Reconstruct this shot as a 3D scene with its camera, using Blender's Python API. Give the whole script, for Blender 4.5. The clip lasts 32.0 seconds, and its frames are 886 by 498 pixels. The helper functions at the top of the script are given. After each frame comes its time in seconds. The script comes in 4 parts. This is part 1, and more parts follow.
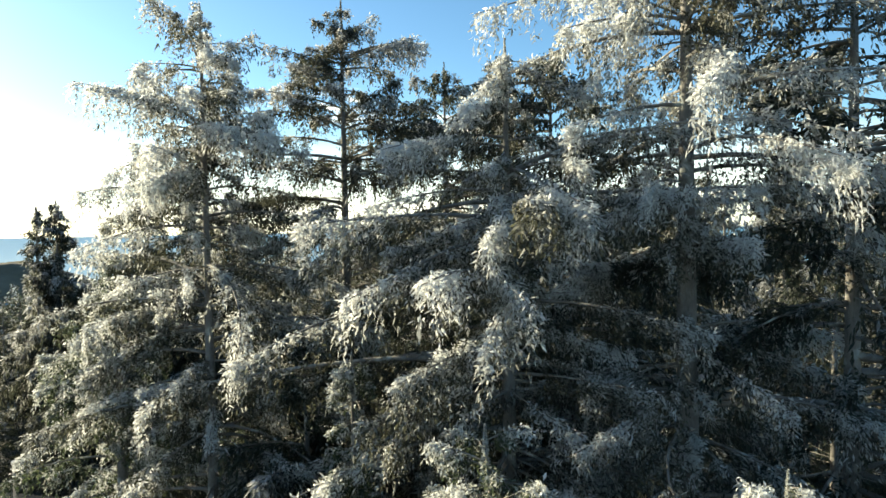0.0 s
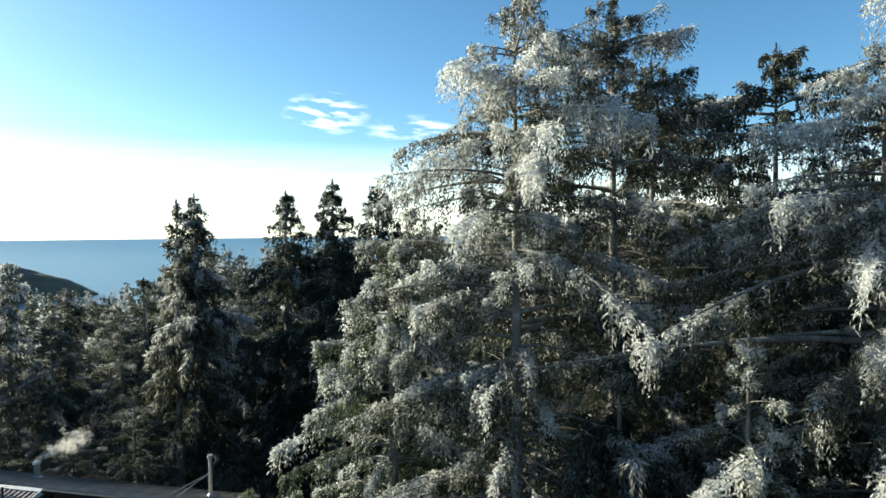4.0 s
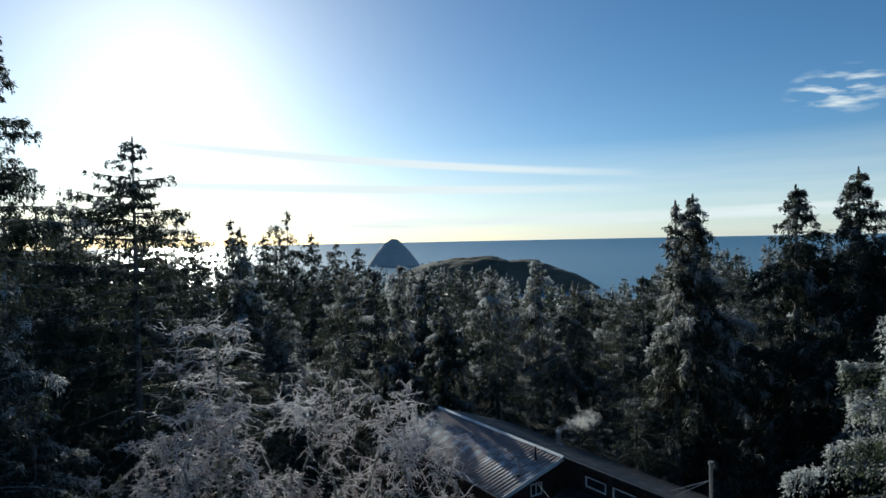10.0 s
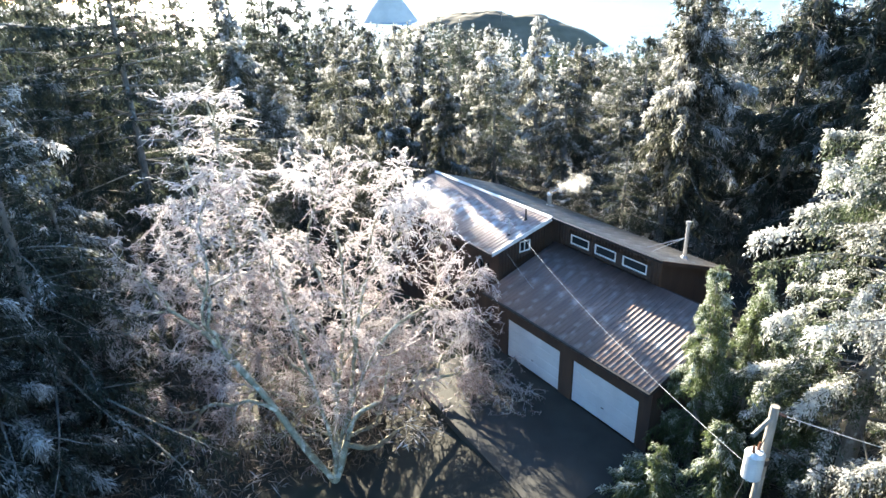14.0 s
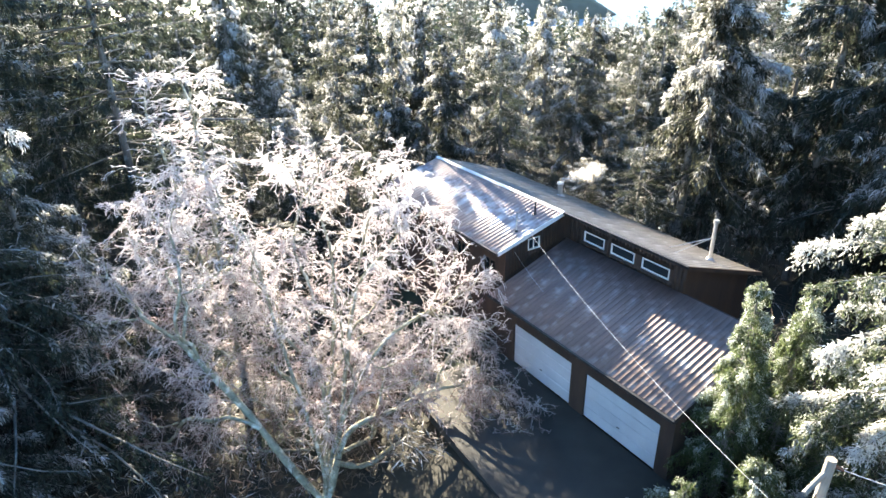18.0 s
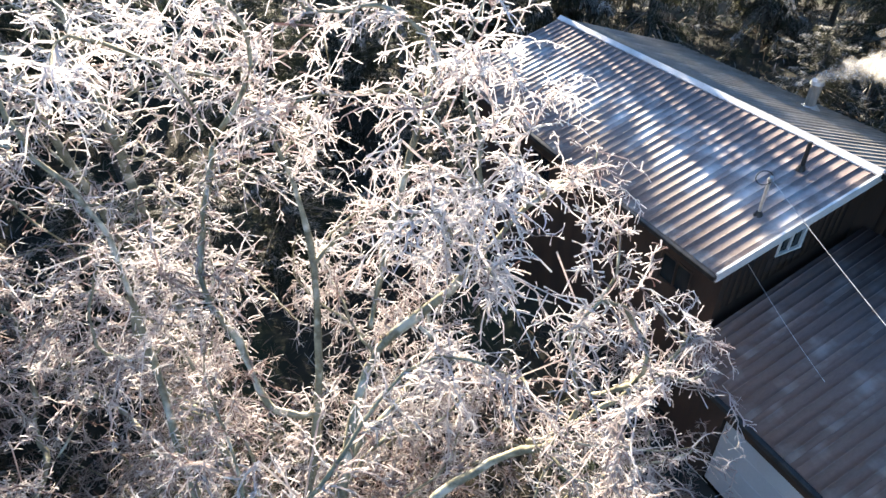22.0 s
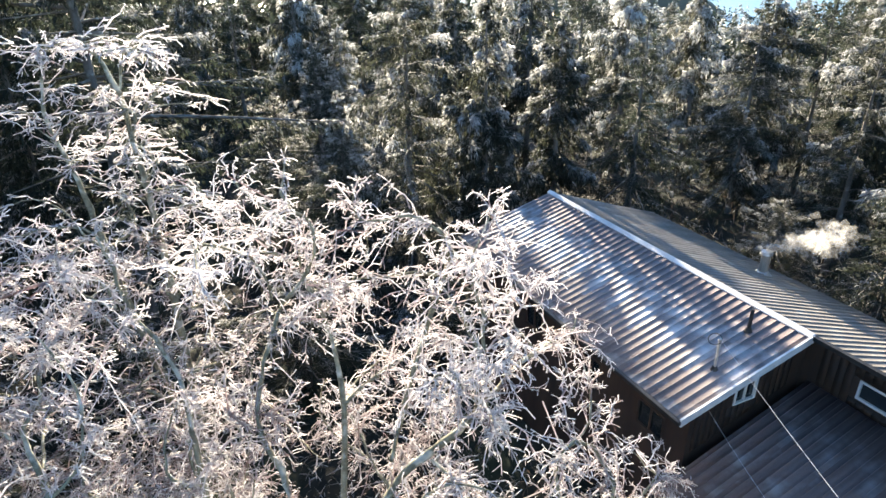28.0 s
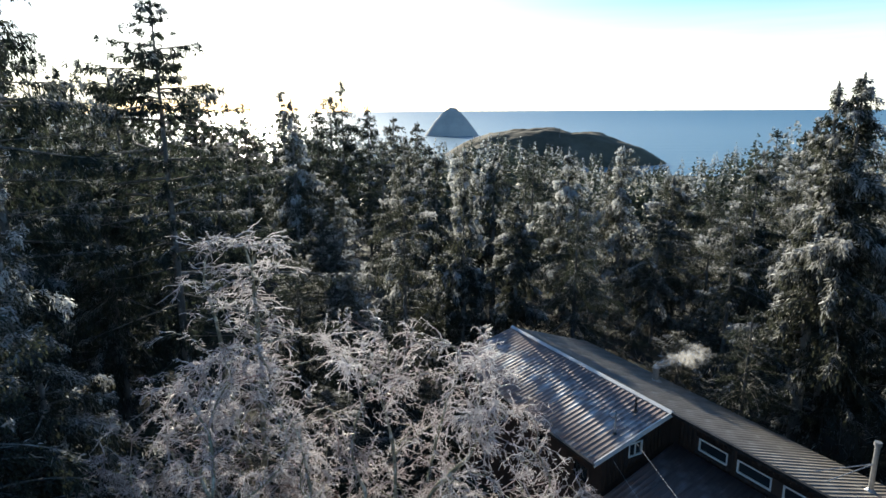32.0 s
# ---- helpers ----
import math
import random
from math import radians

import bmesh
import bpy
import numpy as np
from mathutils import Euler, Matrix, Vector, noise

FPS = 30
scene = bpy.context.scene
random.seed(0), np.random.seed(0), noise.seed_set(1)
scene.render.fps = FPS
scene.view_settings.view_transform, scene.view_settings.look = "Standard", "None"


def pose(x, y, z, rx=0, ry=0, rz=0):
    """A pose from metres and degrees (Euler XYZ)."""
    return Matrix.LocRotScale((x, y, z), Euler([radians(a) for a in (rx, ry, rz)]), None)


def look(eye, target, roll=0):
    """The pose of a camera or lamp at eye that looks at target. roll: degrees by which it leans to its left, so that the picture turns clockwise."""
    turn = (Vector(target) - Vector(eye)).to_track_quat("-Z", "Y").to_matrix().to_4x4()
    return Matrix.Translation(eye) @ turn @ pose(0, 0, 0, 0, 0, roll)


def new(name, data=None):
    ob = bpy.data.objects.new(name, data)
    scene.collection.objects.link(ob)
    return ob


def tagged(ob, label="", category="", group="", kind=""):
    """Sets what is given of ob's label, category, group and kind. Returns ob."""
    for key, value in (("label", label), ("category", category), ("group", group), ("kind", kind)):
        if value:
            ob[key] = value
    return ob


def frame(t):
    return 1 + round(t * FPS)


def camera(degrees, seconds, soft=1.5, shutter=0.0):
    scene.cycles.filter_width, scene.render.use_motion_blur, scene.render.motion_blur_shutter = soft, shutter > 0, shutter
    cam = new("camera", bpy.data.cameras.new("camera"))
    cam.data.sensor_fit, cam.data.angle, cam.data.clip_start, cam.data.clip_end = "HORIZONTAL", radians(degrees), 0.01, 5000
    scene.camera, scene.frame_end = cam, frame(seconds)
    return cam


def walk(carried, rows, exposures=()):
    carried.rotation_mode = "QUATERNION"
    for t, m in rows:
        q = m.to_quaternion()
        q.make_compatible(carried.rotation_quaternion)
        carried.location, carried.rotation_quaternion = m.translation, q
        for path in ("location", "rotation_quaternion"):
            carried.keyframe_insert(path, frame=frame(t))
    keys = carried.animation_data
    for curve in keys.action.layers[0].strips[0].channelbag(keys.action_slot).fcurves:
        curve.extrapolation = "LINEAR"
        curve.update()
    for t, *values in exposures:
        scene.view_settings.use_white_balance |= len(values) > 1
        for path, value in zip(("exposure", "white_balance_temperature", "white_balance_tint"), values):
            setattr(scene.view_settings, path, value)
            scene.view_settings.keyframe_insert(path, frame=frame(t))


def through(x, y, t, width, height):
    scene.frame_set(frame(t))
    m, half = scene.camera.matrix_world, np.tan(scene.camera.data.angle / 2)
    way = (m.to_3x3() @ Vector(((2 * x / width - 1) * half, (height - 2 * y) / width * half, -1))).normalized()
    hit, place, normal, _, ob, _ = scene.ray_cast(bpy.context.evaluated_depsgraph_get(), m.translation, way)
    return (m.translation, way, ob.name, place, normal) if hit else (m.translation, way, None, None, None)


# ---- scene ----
# ---- camera ----
cam = camera(71.85, 32.0)
walk(cam, [
    (0, pose(7.74, -8.71, 17.45, 88.09, 0, -46.72) @ pose(0, 0, 0, 0, 0, -0.94)),
    (0.5, pose(7.16, -7.97, 17.47, 87.99, 0, -46.79) @ pose(0, 0, 0, 0, 0, -0.98)),
    (1, pose(6.33, -7.02, 17.43, 87.95, 0, -46.95) @ pose(0, 0, 0, 0, 0, -1.00)),
    (1.5, pose(5.28, -5.96, 17.31, 88.08, 0, -47.17) @ pose(0, 0, 0, 0, 0, -1.00)),
    (2, pose(4.18, -4.83, 17.19, 88.27, 0, -47.44) @ pose(0, 0, 0, 0, 0, -0.84)),
    (2.5, pose(3.12, -3.63, 17.09, 88.49, 0, -47.75) @ pose(0, 0, 0, 0, 0, -0.74)),
    (3, pose(2.15, -2.51, 17.06, 88.48, 0, -48.10) @ pose(0, 0, 0, 0, 0, -0.60)),
    (3.5, pose(1.26, -1.40, 16.98, 88.60, 0, -48.45) @ pose(0, 0, 0, 0, 0, -0.53)),
    (5.5, pose(0.33, -0.87, 16.88, 88.84, 0, -47.50) @ pose(0, 0, 0, 0, 0, -0.32)),
    (6, pose(0.25, -0.77, 16.81, 88.91, 0, -46.39) @ pose(0, 0, 0, 0, 0, -0.26)),
    (6.5, pose(0.26, -0.69, 16.67, 89.16, 0, -43.83) @ pose(0, 0, 0, 0, 0, -0.35)),
    (7, pose(0.26, -0.64, 16.69, 89.18, 0, -37.16) @ pose(0, 0, 0, 0, 0, -0.56)),
    (7.5, pose(0.25, -0.63, 16.79, 89.12, 0, -30.31) @ pose(0, 0, 0, 0, 0, -0.68)),
    (8, pose(0.25, -0.67, 16.86, 89.06, 0, -25.84) @ pose(0, 0, 0, 0, 0, -0.83)),
    (8.5, pose(0.27, -0.69, 16.90, 89.05, 0, -20.93) @ pose(0, 0, 0, 0, 0, -0.96)),
    (9, pose(0.30, -0.67, 16.95, 89.11, 0, -14.61) @ pose(0, 0, 0, 0, 0, -1.05)),
    (9.5, pose(0.37, -0.70, 17.00, 89.21, 0, -8.00) @ pose(0, 0, 0, 0, 0, -1.14)),
    (10, pose(0.45, -0.76, 17.08, 89.13, 0, -4.63) @ pose(0, 0, 0, 0, 0, -1.16)),
    (10.5, pose(0.55, -0.84, 17.11, 88.70, 0, -4.52) @ pose(0, 0, 0, 0, 0, -1.10)),
    (11, pose(0.62, -0.89, 17.17, 86.50, 0, -4.47) @ pose(0, 0, 0, 0, 0, -1.16)),
    (11.5, pose(0.67, -0.91, 17.21, 82.85, 0, -4.39) @ pose(0, 0, 0, 0, 0, -1.15)),
    (12, pose(0.74, -0.99, 17.29, 78.71, 0, -4.30) @ pose(0, 0, 0, 0, 0, -1.23)),
    (12.5, pose(0.78, -1.04, 17.29, 74.67, 0, -4.18) @ pose(0, 0, 0, 0, 0, -1.28)),
    (13, pose(0.77, -0.98, 17.27, 70.62, 0, -4.00) @ pose(0, 0, 0, 0, 0, -1.35)),
    (13.5, pose(0.63, -0.93, 17.27, 67.39, 0, -4.00) @ pose(0, 0, 0, 0, 0, -1.45)),
    (14, pose(0.69, -1.00, 17.32, 67.16, 0, -4.10) @ pose(0, 0, 0, 0, 0, -1.47)),
    (14.5, pose(0.87, -1.10, 17.43, 66.99, 0, -4.11) @ pose(0, 0, 0, 0, 0, -1.46)),
    (15, pose(0.98, -1.12, 17.60, 66.75, 0, -4.28) @ pose(0, 0, 0, 0, 0, -1.46)),
    (15.5, pose(1.08, -1.09, 17.79, 66.44, 0, -4.43) @ pose(0, 0, 0, 0, 0, -1.44)),
    (17.5, pose(1.21, 2.08, 17.46, 64.42, 0, -4.36) @ pose(0, 0, 0, 0, 0, -1.50)),
    (18, pose(1.05, 2.02, 17.37, 64.53, 0, -3.66) @ pose(0, 0, 0, 0, 0, -1.35)),
    (18.5, pose(0.84, 1.91, 17.41, 64.52, 0, -1.97) @ pose(0, 0, 0, 0, 0, -1.30)),
    (19, pose(0.83, 5.60, 16.33, 63.09, 0, -0.20) @ pose(0, 0, 0, 0, 0, -1.44)),
    (19.5, pose(0.89, 9.11, 15.42, 61.05, 0, 0.87) @ pose(0, 0, 0, 0, 0, -1.61)),
    (20, pose(0.96, 10.83, 14.97, 59.71, 0, 1.46) @ pose(0, 0, 0, 0, 0, -1.77)),
    (20.5, pose(1.08, 13.25, 14.32, 57.51, 0, 2.54) @ pose(0, 0, 0, 0, 0, -1.92)),
    (21, pose(1.06, 15.97, 13.41, 54.72, 0, 3.93) @ pose(0, 0, 0, 0, 0, -2.25)),
    (21.5, pose(0.91, 17.67, 12.86, 52.39, 0, 4.97) @ pose(0, 0, 0, 0, 0, -2.53)),
    (22, pose(0.84, 18.00, 12.73, 52.02, 0, 5.22) @ pose(0, 0, 0, 0, 0, -2.67)),
    (22.5, pose(0.81, 18.05, 12.76, 51.86, 0, 5.20) @ pose(0, 0, 0, 0, 0, -2.71)),
    (23, pose(0.80, 18.15, 12.83, 52.27, 0, 5.31) @ pose(0, 0, 0, 0, 0, -2.71)),
    (23.5, pose(0.71, 18.26, 12.89, 53.37, 0, 4.97) @ pose(0, 0, 0, 0, 0, -2.67)),
    (24, pose(0.66, 18.36, 13.02, 54.27, 0, 5.01) @ pose(0, 0, 0, 0, 0, -2.63)),
    (24.5, pose(0.59, 18.41, 13.09, 55.39, 0, 4.80) @ pose(0, 0, 0, 0, 0, -2.56)),
    (25, pose(0.60, 18.45, 13.14, 56.62, 0, 4.78) @ pose(0, 0, 0, 0, 0, -2.52)),
    (25.5, pose(0.58, 18.53, 13.20, 57.84, 0, 4.76) @ pose(0, 0, 0, 0, 0, -2.47)),
    (27.5, pose(0.76, 16.54, 13.69, 65.31, 0, 4.75) @ pose(0, 0, 0, 0, 0, -1.56)),
    (28, pose(0.80, 16.00, 14.57, 64.48, 0, 4.65) @ pose(0, 0, 0, 0, 0, -1.30)),
    (28.5, pose(0.68, 15.41, 15.44, 63.84, 0, 4.14) @ pose(0, 0, 0, 0, 0, -1.05)),
    (29, pose(0.61, 14.53, 16.10, 64.49, 0, 3.79) @ pose(0, 0, 0, 0, 0, -0.81)),
    (29.5, pose(0.55, 13.31, 16.38, 66.58, 0, 3.45) @ pose(0, 0, 0, 0, 0, -0.67)),
    (30, pose(0.50, 12.01, 16.55, 68.57, 0, 3.01) @ pose(0, 0, 0, 0, 0, -0.62)),
    (30.5, pose(0.42, 10.82, 16.95, 69.70, 0, 2.59) @ pose(0, 0, 0, 0, 0, -0.55)),
    (31, pose(0.28, 9.45, 17.40, 71.39, 0, 2.15) @ pose(0, 0, 0, 0, 0, -0.44)),
    (31.5, pose(0.03, 7.88, 17.74, 74.22, 0, 1.47) @ pose(0, 0, 0, 0, 0, -0.37)),
    (32, pose(-0.18, 6.33, 18.10, 77.11, 0, 0.85) @ pose(0, 0, 0, 0, 0, -0.31)),
], [
    (0, 1.55, 8300, -2), (3, 1.28, 7500, -4), (6, 1.0, 6900, -4), (7.5, 0.65, 6600, -4), (9, -0.1, 6100, -2), (10, -0.15, 6100, -1), (11, 0.0, 6100, 0), (12, 0.75, 6400, 4), (13, 1.9, 6900, 6),
    (13.6, 2.65, 7300, 6), (15, 3.3, 7450, 7), (19, 3.18, 7700, 8), (21, 2.62, 7750, 9), (23, 2.36, 7800, 10), (28, 2.38, 7700, 8), (30, 2.3, 7500, 8), (31, 2.0, 7200, 6), (32, 0.95, 6900, 4),
]
)

# ---- world, sun ----
SUN_AZ, SUN_EL = -19.5, 16.7
sun_dir = Vector((math.sin(radians(SUN_AZ)) * math.cos(radians(SUN_EL)), math.cos(radians(SUN_AZ)) * math.cos(radians(SUN_EL)), math.sin(radians(SUN_EL))))
world = bpy.data.worlds.new("sky")
scene.world = world
world.use_nodes = True
wn, wl = world.node_tree.nodes, world.node_tree.links
sky = wn.new("ShaderNodeTexSky")
sky.sky_type = "NISHITA"
sky.sun_disc = False
sky.sun_elevation, sky.sun_rotation = radians(SUN_EL), radians(SUN_AZ)
sky.altitude, sky.air_density, sky.dust_density, sky.ozone_density = 0, 0.75, 0.4, 3.0
wn["Background"].inputs[1].default_value = 0.112
# thin cirrus bands low over the sea, one small cloud and a vapour trail, all far away in the sky
def wmath(op, a, b=None, c=None):
    n = wn.new("ShaderNodeMath")
    n.operation = op
    for i, v in enumerate((a, b, c)):
        if v is None:
            continue
        if isinstance(v, (int, float)):
            n.inputs[i].default_value = v
        else:
            wl.new(v, n.inputs[i])
    return n.outputs[0]
wco = wn.new("ShaderNodeTexCoord")
wsep = wn.new("ShaderNodeSeparateXYZ")
wl.new(wco.outputs["Generated"], wsep.inputs[0])
w_az = wmath("ARCTAN2", wsep.outputs[0], wsep.outputs[1])
w_el = wmath("ARCSINE", wsep.outputs[2])
wvec = wn.new("ShaderNodeCombineXYZ")
wl.new(wmath("MULTIPLY", w_az, 3.0), wvec.inputs[0])
wl.new(wmath("MULTIPLY", w_el, 40.0), wvec.inputs[1])
wnoise = wn.new("ShaderNodeTexNoise")
wnoise.inputs["Scale"].default_value, wnoise.inputs["Detail"].default_value = 2.0, 6.0
wl.new(wvec.outputs[0], wnoise.inputs["Vector"])
def band(slope, height, width):
    """A soft streak: elevation = height + slope * azimuth, in radians."""
    off = wmath("SUBTRACT", w_el, wmath("MULTIPLY_ADD", w_az, slope, height))
    off = wmath("DIVIDE", off, width)
    return wmath("MAXIMUM", wmath("SUBTRACT", 1.0, wmath("MULTIPLY", off, off)), 0.0)
fade = wmath("SMOOTH_MIN", wmath("MAXIMUM", wmath("SUBTRACT", 1.2, wmath("MULTIPLY", wmath("ABSOLUTE", wmath("ADD", w_az, 0.08)), 2.4)), 0.0), 1.0, 0.2)
streaks = wmath("MULTIPLY", wmath("ADD", wmath("MULTIPLY", band(-0.072, 0.126, 0.0075), 1.0), wmath("MULTIPLY", band(-0.02, 0.083, 0.008), 0.8)), fade)
low = wmath("ADD", wmath("MULTIPLY", band(0.0, 0.0, 0.15), wmath("MULTIPLY_ADD", wnoise.outputs[0], 0.9, 0.45)), wmath("MULTIPLY", band(0.012, 0.026, 0.011), wmath("MULTIPLY", wnoise.outputs[0], 1.7)))
wv2 = wn.new("ShaderNodeCombineXYZ")
wl.new(wmath("MULTIPLY_ADD", w_az, 16.0, wmath("MULTIPLY", w_el, 22.0)), wv2.inputs[0])
wl.new(wmath("MULTIPLY", w_el, 60.0), wv2.inputs[1])
wno2 = wn.new("ShaderNodeTexNoise")
wno2.inputs["Scale"].default_value, wno2.inputs["Detail"].default_value = 1.2, 8.0
wl.new(wv2.outputs[0], wno2.inputs["Vector"])
def puff(az, el, wa, we):
    a = wmath("DIVIDE", wmath("SUBTRACT", w_az, radians(az)), radians(wa))
    e = wmath("DIVIDE", wmath("SUBTRACT", w_el, radians(el)), radians(we))
    d = wmath("ADD", wmath("MULTIPLY", a, a), wmath("MULTIPLY", e, e))
    return wmath("MAXIMUM", wmath("SUBTRACT", 1.0, d), 0.0)
puffs = wmath("ADD", puff(37.8, 11.0, 4.2, 2.0), wmath("MULTIPLY", puff(46.0, 9.6, 5.0, 1.5), 0.7))
cloud = wmath("MULTIPLY", puffs, wmath("MAXIMUM", wmath("MULTIPLY", wmath("SUBTRACT", wno2.outputs[0], 0.47), 6.0), 0.0))
total = wmath("MINIMUM", wmath("ADD", wmath("ADD", wmath("MULTIPLY", streaks, 1.3), wmath("MULTIPLY", low, 0.5)), wmath("MULTIPLY", cloud, 0.9)), 0.9)
wmix = wn.new("ShaderNodeMixRGB")
wl.new(total, wmix.inputs[0])
whue = wn.new("ShaderNodeHueSaturation")
whue.inputs["Saturation"].default_value = 1.14
wl.new(sky.outputs[0], whue.inputs["Color"])
wl.new(whue.outputs[0], wmix.inputs[1])
wmix.inputs[2].default_value = (8.6, 8.7, 8.9, 1)
wl.new(wmix.outputs[0], wn["Background"].inputs[0])

sun = new("sun", bpy.data.lights.new("sun", "SUN"))
sun.data.energy, sun.data.angle, sun.data.color = 5.0, radians(0.55), (1.0, 0.93, 0.83)
sun.matrix_world = look(sun_dir * 200, (0, 0, 0))


# ---- materials ----
def material(name, a, b, scale=4.0, rough=0.7, metal=0.0, bump=0.2, fine=40.0, stretch=(1, 1, 1), third=None, spots=0.55, per=0.0):
    """Two colours mixed by a coarse and a fine noise, an optional third colour in blotches, and a bump."""
    m = bpy.data.materials.new(name)
    m.use_nodes = True
    n, l = m.node_tree.nodes, m.node_tree.links
    bsdf = n["Principled BSDF"]
    co = n.new("ShaderNodeTexCoord")
    mp = n.new("ShaderNodeMapping")
    mp.inputs["Scale"].default_value = stretch
    l.new(co.outputs["Object"], mp.inputs[0])
    big, small = n.new("ShaderNodeTexNoise"), n.new("ShaderNodeTexNoise")
    big.inputs["Scale"].default_value, small.inputs["Scale"].default_value = scale, fine
    big.inputs["Detail"].default_value = small.inputs["Detail"].default_value = 6
    l.new(mp.outputs[0], big.inputs["Vector"])
    l.new(mp.outputs[0], small.inputs["Vector"])
    add = n.new("ShaderNodeMath")
    add.operation = "MULTIPLY_ADD"
    l.new(small.outputs[0], add.inputs[0])
    add.inputs[1].default_value = 0.5
    l.new(big.outputs[0], add.inputs[2])
    ramp = n.new("ShaderNodeMapRange")
    ramp.inputs[1].default_value, ramp.inputs[2].default_value = 0.5, 1.0
    l.new(add.outputs[0], ramp.inputs[0])
    fac = ramp.outputs[0]
    if per:
        info = n.new("ShaderNodeObjectInfo")
        pm = n.new("ShaderNodeMath")
        pm.operation, pm.use_clamp = "MULTIPLY_ADD", True
        l.new(info.outputs["Random"], pm.inputs[0])
        pm.inputs[1].default_value = per
        l.new(fac, pm.inputs[2])
        fac = pm.outputs[0]
    mix = n.new("ShaderNodeMixRGB")
    l.new(fac, mix.inputs[0])
    mix.inputs[1].default_value, mix.inputs[2].default_value = (*a, 1), (*b, 1)
    out = mix.outputs[0]
    if third:
        blot = n.new("ShaderNodeTexNoise")
        blot.inputs["Scale"].default_value, blot.inputs["Detail"].default_value = scale * 0.6, 8
        l.new(co.outputs["Object"], blot.inputs["Vector"])
        r2 = n.new("ShaderNodeMapRange")
        r2.inputs[1].default_value, r2.inputs[2].default_value = spots, spots + 0.12
        l.new(blot.outputs[0], r2.inputs[0])
        m2 = n.new("ShaderNodeMixRGB")
        l.new(r2.outputs[0], m2.inputs[0])
        l.new(out, m2.inputs[1])
        m2.inputs[2].default_value = (*third, 1)
        out = m2.outputs[0]
    l.new(out, bsdf.inputs["Base Color"])
    bsdf.inputs["Metallic"].default_value = metal
    rr = n.new("ShaderNodeMapRange")
    rr.inputs[3].default_value, rr.inputs[4].default_value = rough - 0.12, min(1.0, rough + 0.12)
    l.new(small.outputs[0], rr.inputs[0])
    l.new(rr.outputs[0], bsdf.inputs["Roughness"])
    if bump:
        bp = n.new("ShaderNodeBump")
        bp.inputs["Strength"].default_value, bp.inputs["Distance"].default_value = bump, 0.03
        l.new(add.outputs[0], bp.inputs["Height"])
        l.new(bp.outputs[0], bsdf.inputs["Normal"])
    return m


def foliage(name, dark, light, frost, bare, patch=0.35, through=0.42, most=0.92, gain=3.0, rough=0.6):
    """Needles or twigs under hoar frost. The mesh carries how much frost each spray bears (most on the outer, upper
    shoots); bare is the share that stays clear of it, and a coarse noise thins and thickens it in patches."""
    m = bpy.data.materials.new(name)
    m.use_nodes = True
    n, l = m.node_tree.nodes, m.node_tree.links
    bsdf, out = n["Principled BSDF"], n["Material Output"]
    geo = n.new("ShaderNodeNewGeometry")
    co = n.new("ShaderNodeTexCoord")
    att = n.new("ShaderNodeAttribute")
    att.attribute_name = "frost"
    no = n.new("ShaderNodeTexNoise")
    no.inputs["Scale"].default_value, no.inputs["Detail"].default_value = 0.45, 3
    l.new(co.outputs["Object"], no.inputs["Vector"])
    green = n.new("ShaderNodeMixRGB")
    l.new(geo.outputs["Random Per Island"], green.inputs[0])
    green.inputs[1].default_value, green.inputs[2].default_value = (*dark, 1), (*light, 1)
    def ma(op, a, b, c, clamp=False):
        k = n.new("ShaderNodeMath")
        k.operation, k.use_clamp = op, clamp
        for i, v in enumerate((a, b, c)):
            if isinstance(v, (int, float)):
                k.inputs[i].default_value = v
            else:
                l.new(v, k.inputs[i])
        return k.outputs[0]
    f = ma("MULTIPLY_ADD", ma("MULTIPLY_ADD", no.outputs[0], 2.0, -1.0), patch, att.outputs["Fac"])
    f = ma("MULTIPLY_ADD", geo.outputs["Random Per Island"], 0.10, f)
    f = ma("MULTIPLY_ADD", f, gain, -bare * gain, True)
    f = ma("MULTIPLY_ADD", f, most, 0.02, True)
    mix = n.new("ShaderNodeMixRGB")
    l.new(f, mix.inputs[0])
    l.new(green.outputs[0], mix.inputs[1])
    mix.inputs[2].default_value = (*frost, 1)
    l.new(mix.outputs[0], bsdf.inputs["Base Color"])
    bsdf.inputs["Roughness"].default_value = rough
    tr = n.new("ShaderNodeBsdfTranslucent")
    l.new(mix.outputs[0], tr.inputs[0])
    ms = n.new("ShaderNodeMixShader")
    ms.inputs[0].default_value = through
    l.new(bsdf.outputs[0], ms.inputs[1])
    l.new(tr.outputs[0], ms.inputs[2])
    l.new(ms.outputs[0], out.inputs["Surface"])
    return m


needles = foliage("frosted_needles", (0.020, 0.023, 0.014), (0.085, 0.085, 0.05), (0.76, 0.77, 0.76), 0.55, 0.28, 0.52, 0.9, 3.4)
needles_heavy = foliage("heavily_frosted_needles", (0.022, 0.036, 0.016), (0.07, 0.095, 0.04), (0.72, 0.73, 0.72), 0.56, 0.30, 0.5, 0.92, 3.4)
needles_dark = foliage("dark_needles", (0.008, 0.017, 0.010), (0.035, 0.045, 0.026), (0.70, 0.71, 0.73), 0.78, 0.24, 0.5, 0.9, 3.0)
needles_mid = foliage("lightly_frosted_needles", (0.013, 0.018, 0.011), (0.055, 0.06, 0.035), (0.74, 0.74, 0.74), 0.66, 0.22, 0.55, 0.88, 2.8)
needles_green = foliage("green_needles", (0.045, 0.072, 0.026), (0.115, 0.15, 0.055), (0.70, 0.75, 0.70), 0.70, 0.25, 0.55)
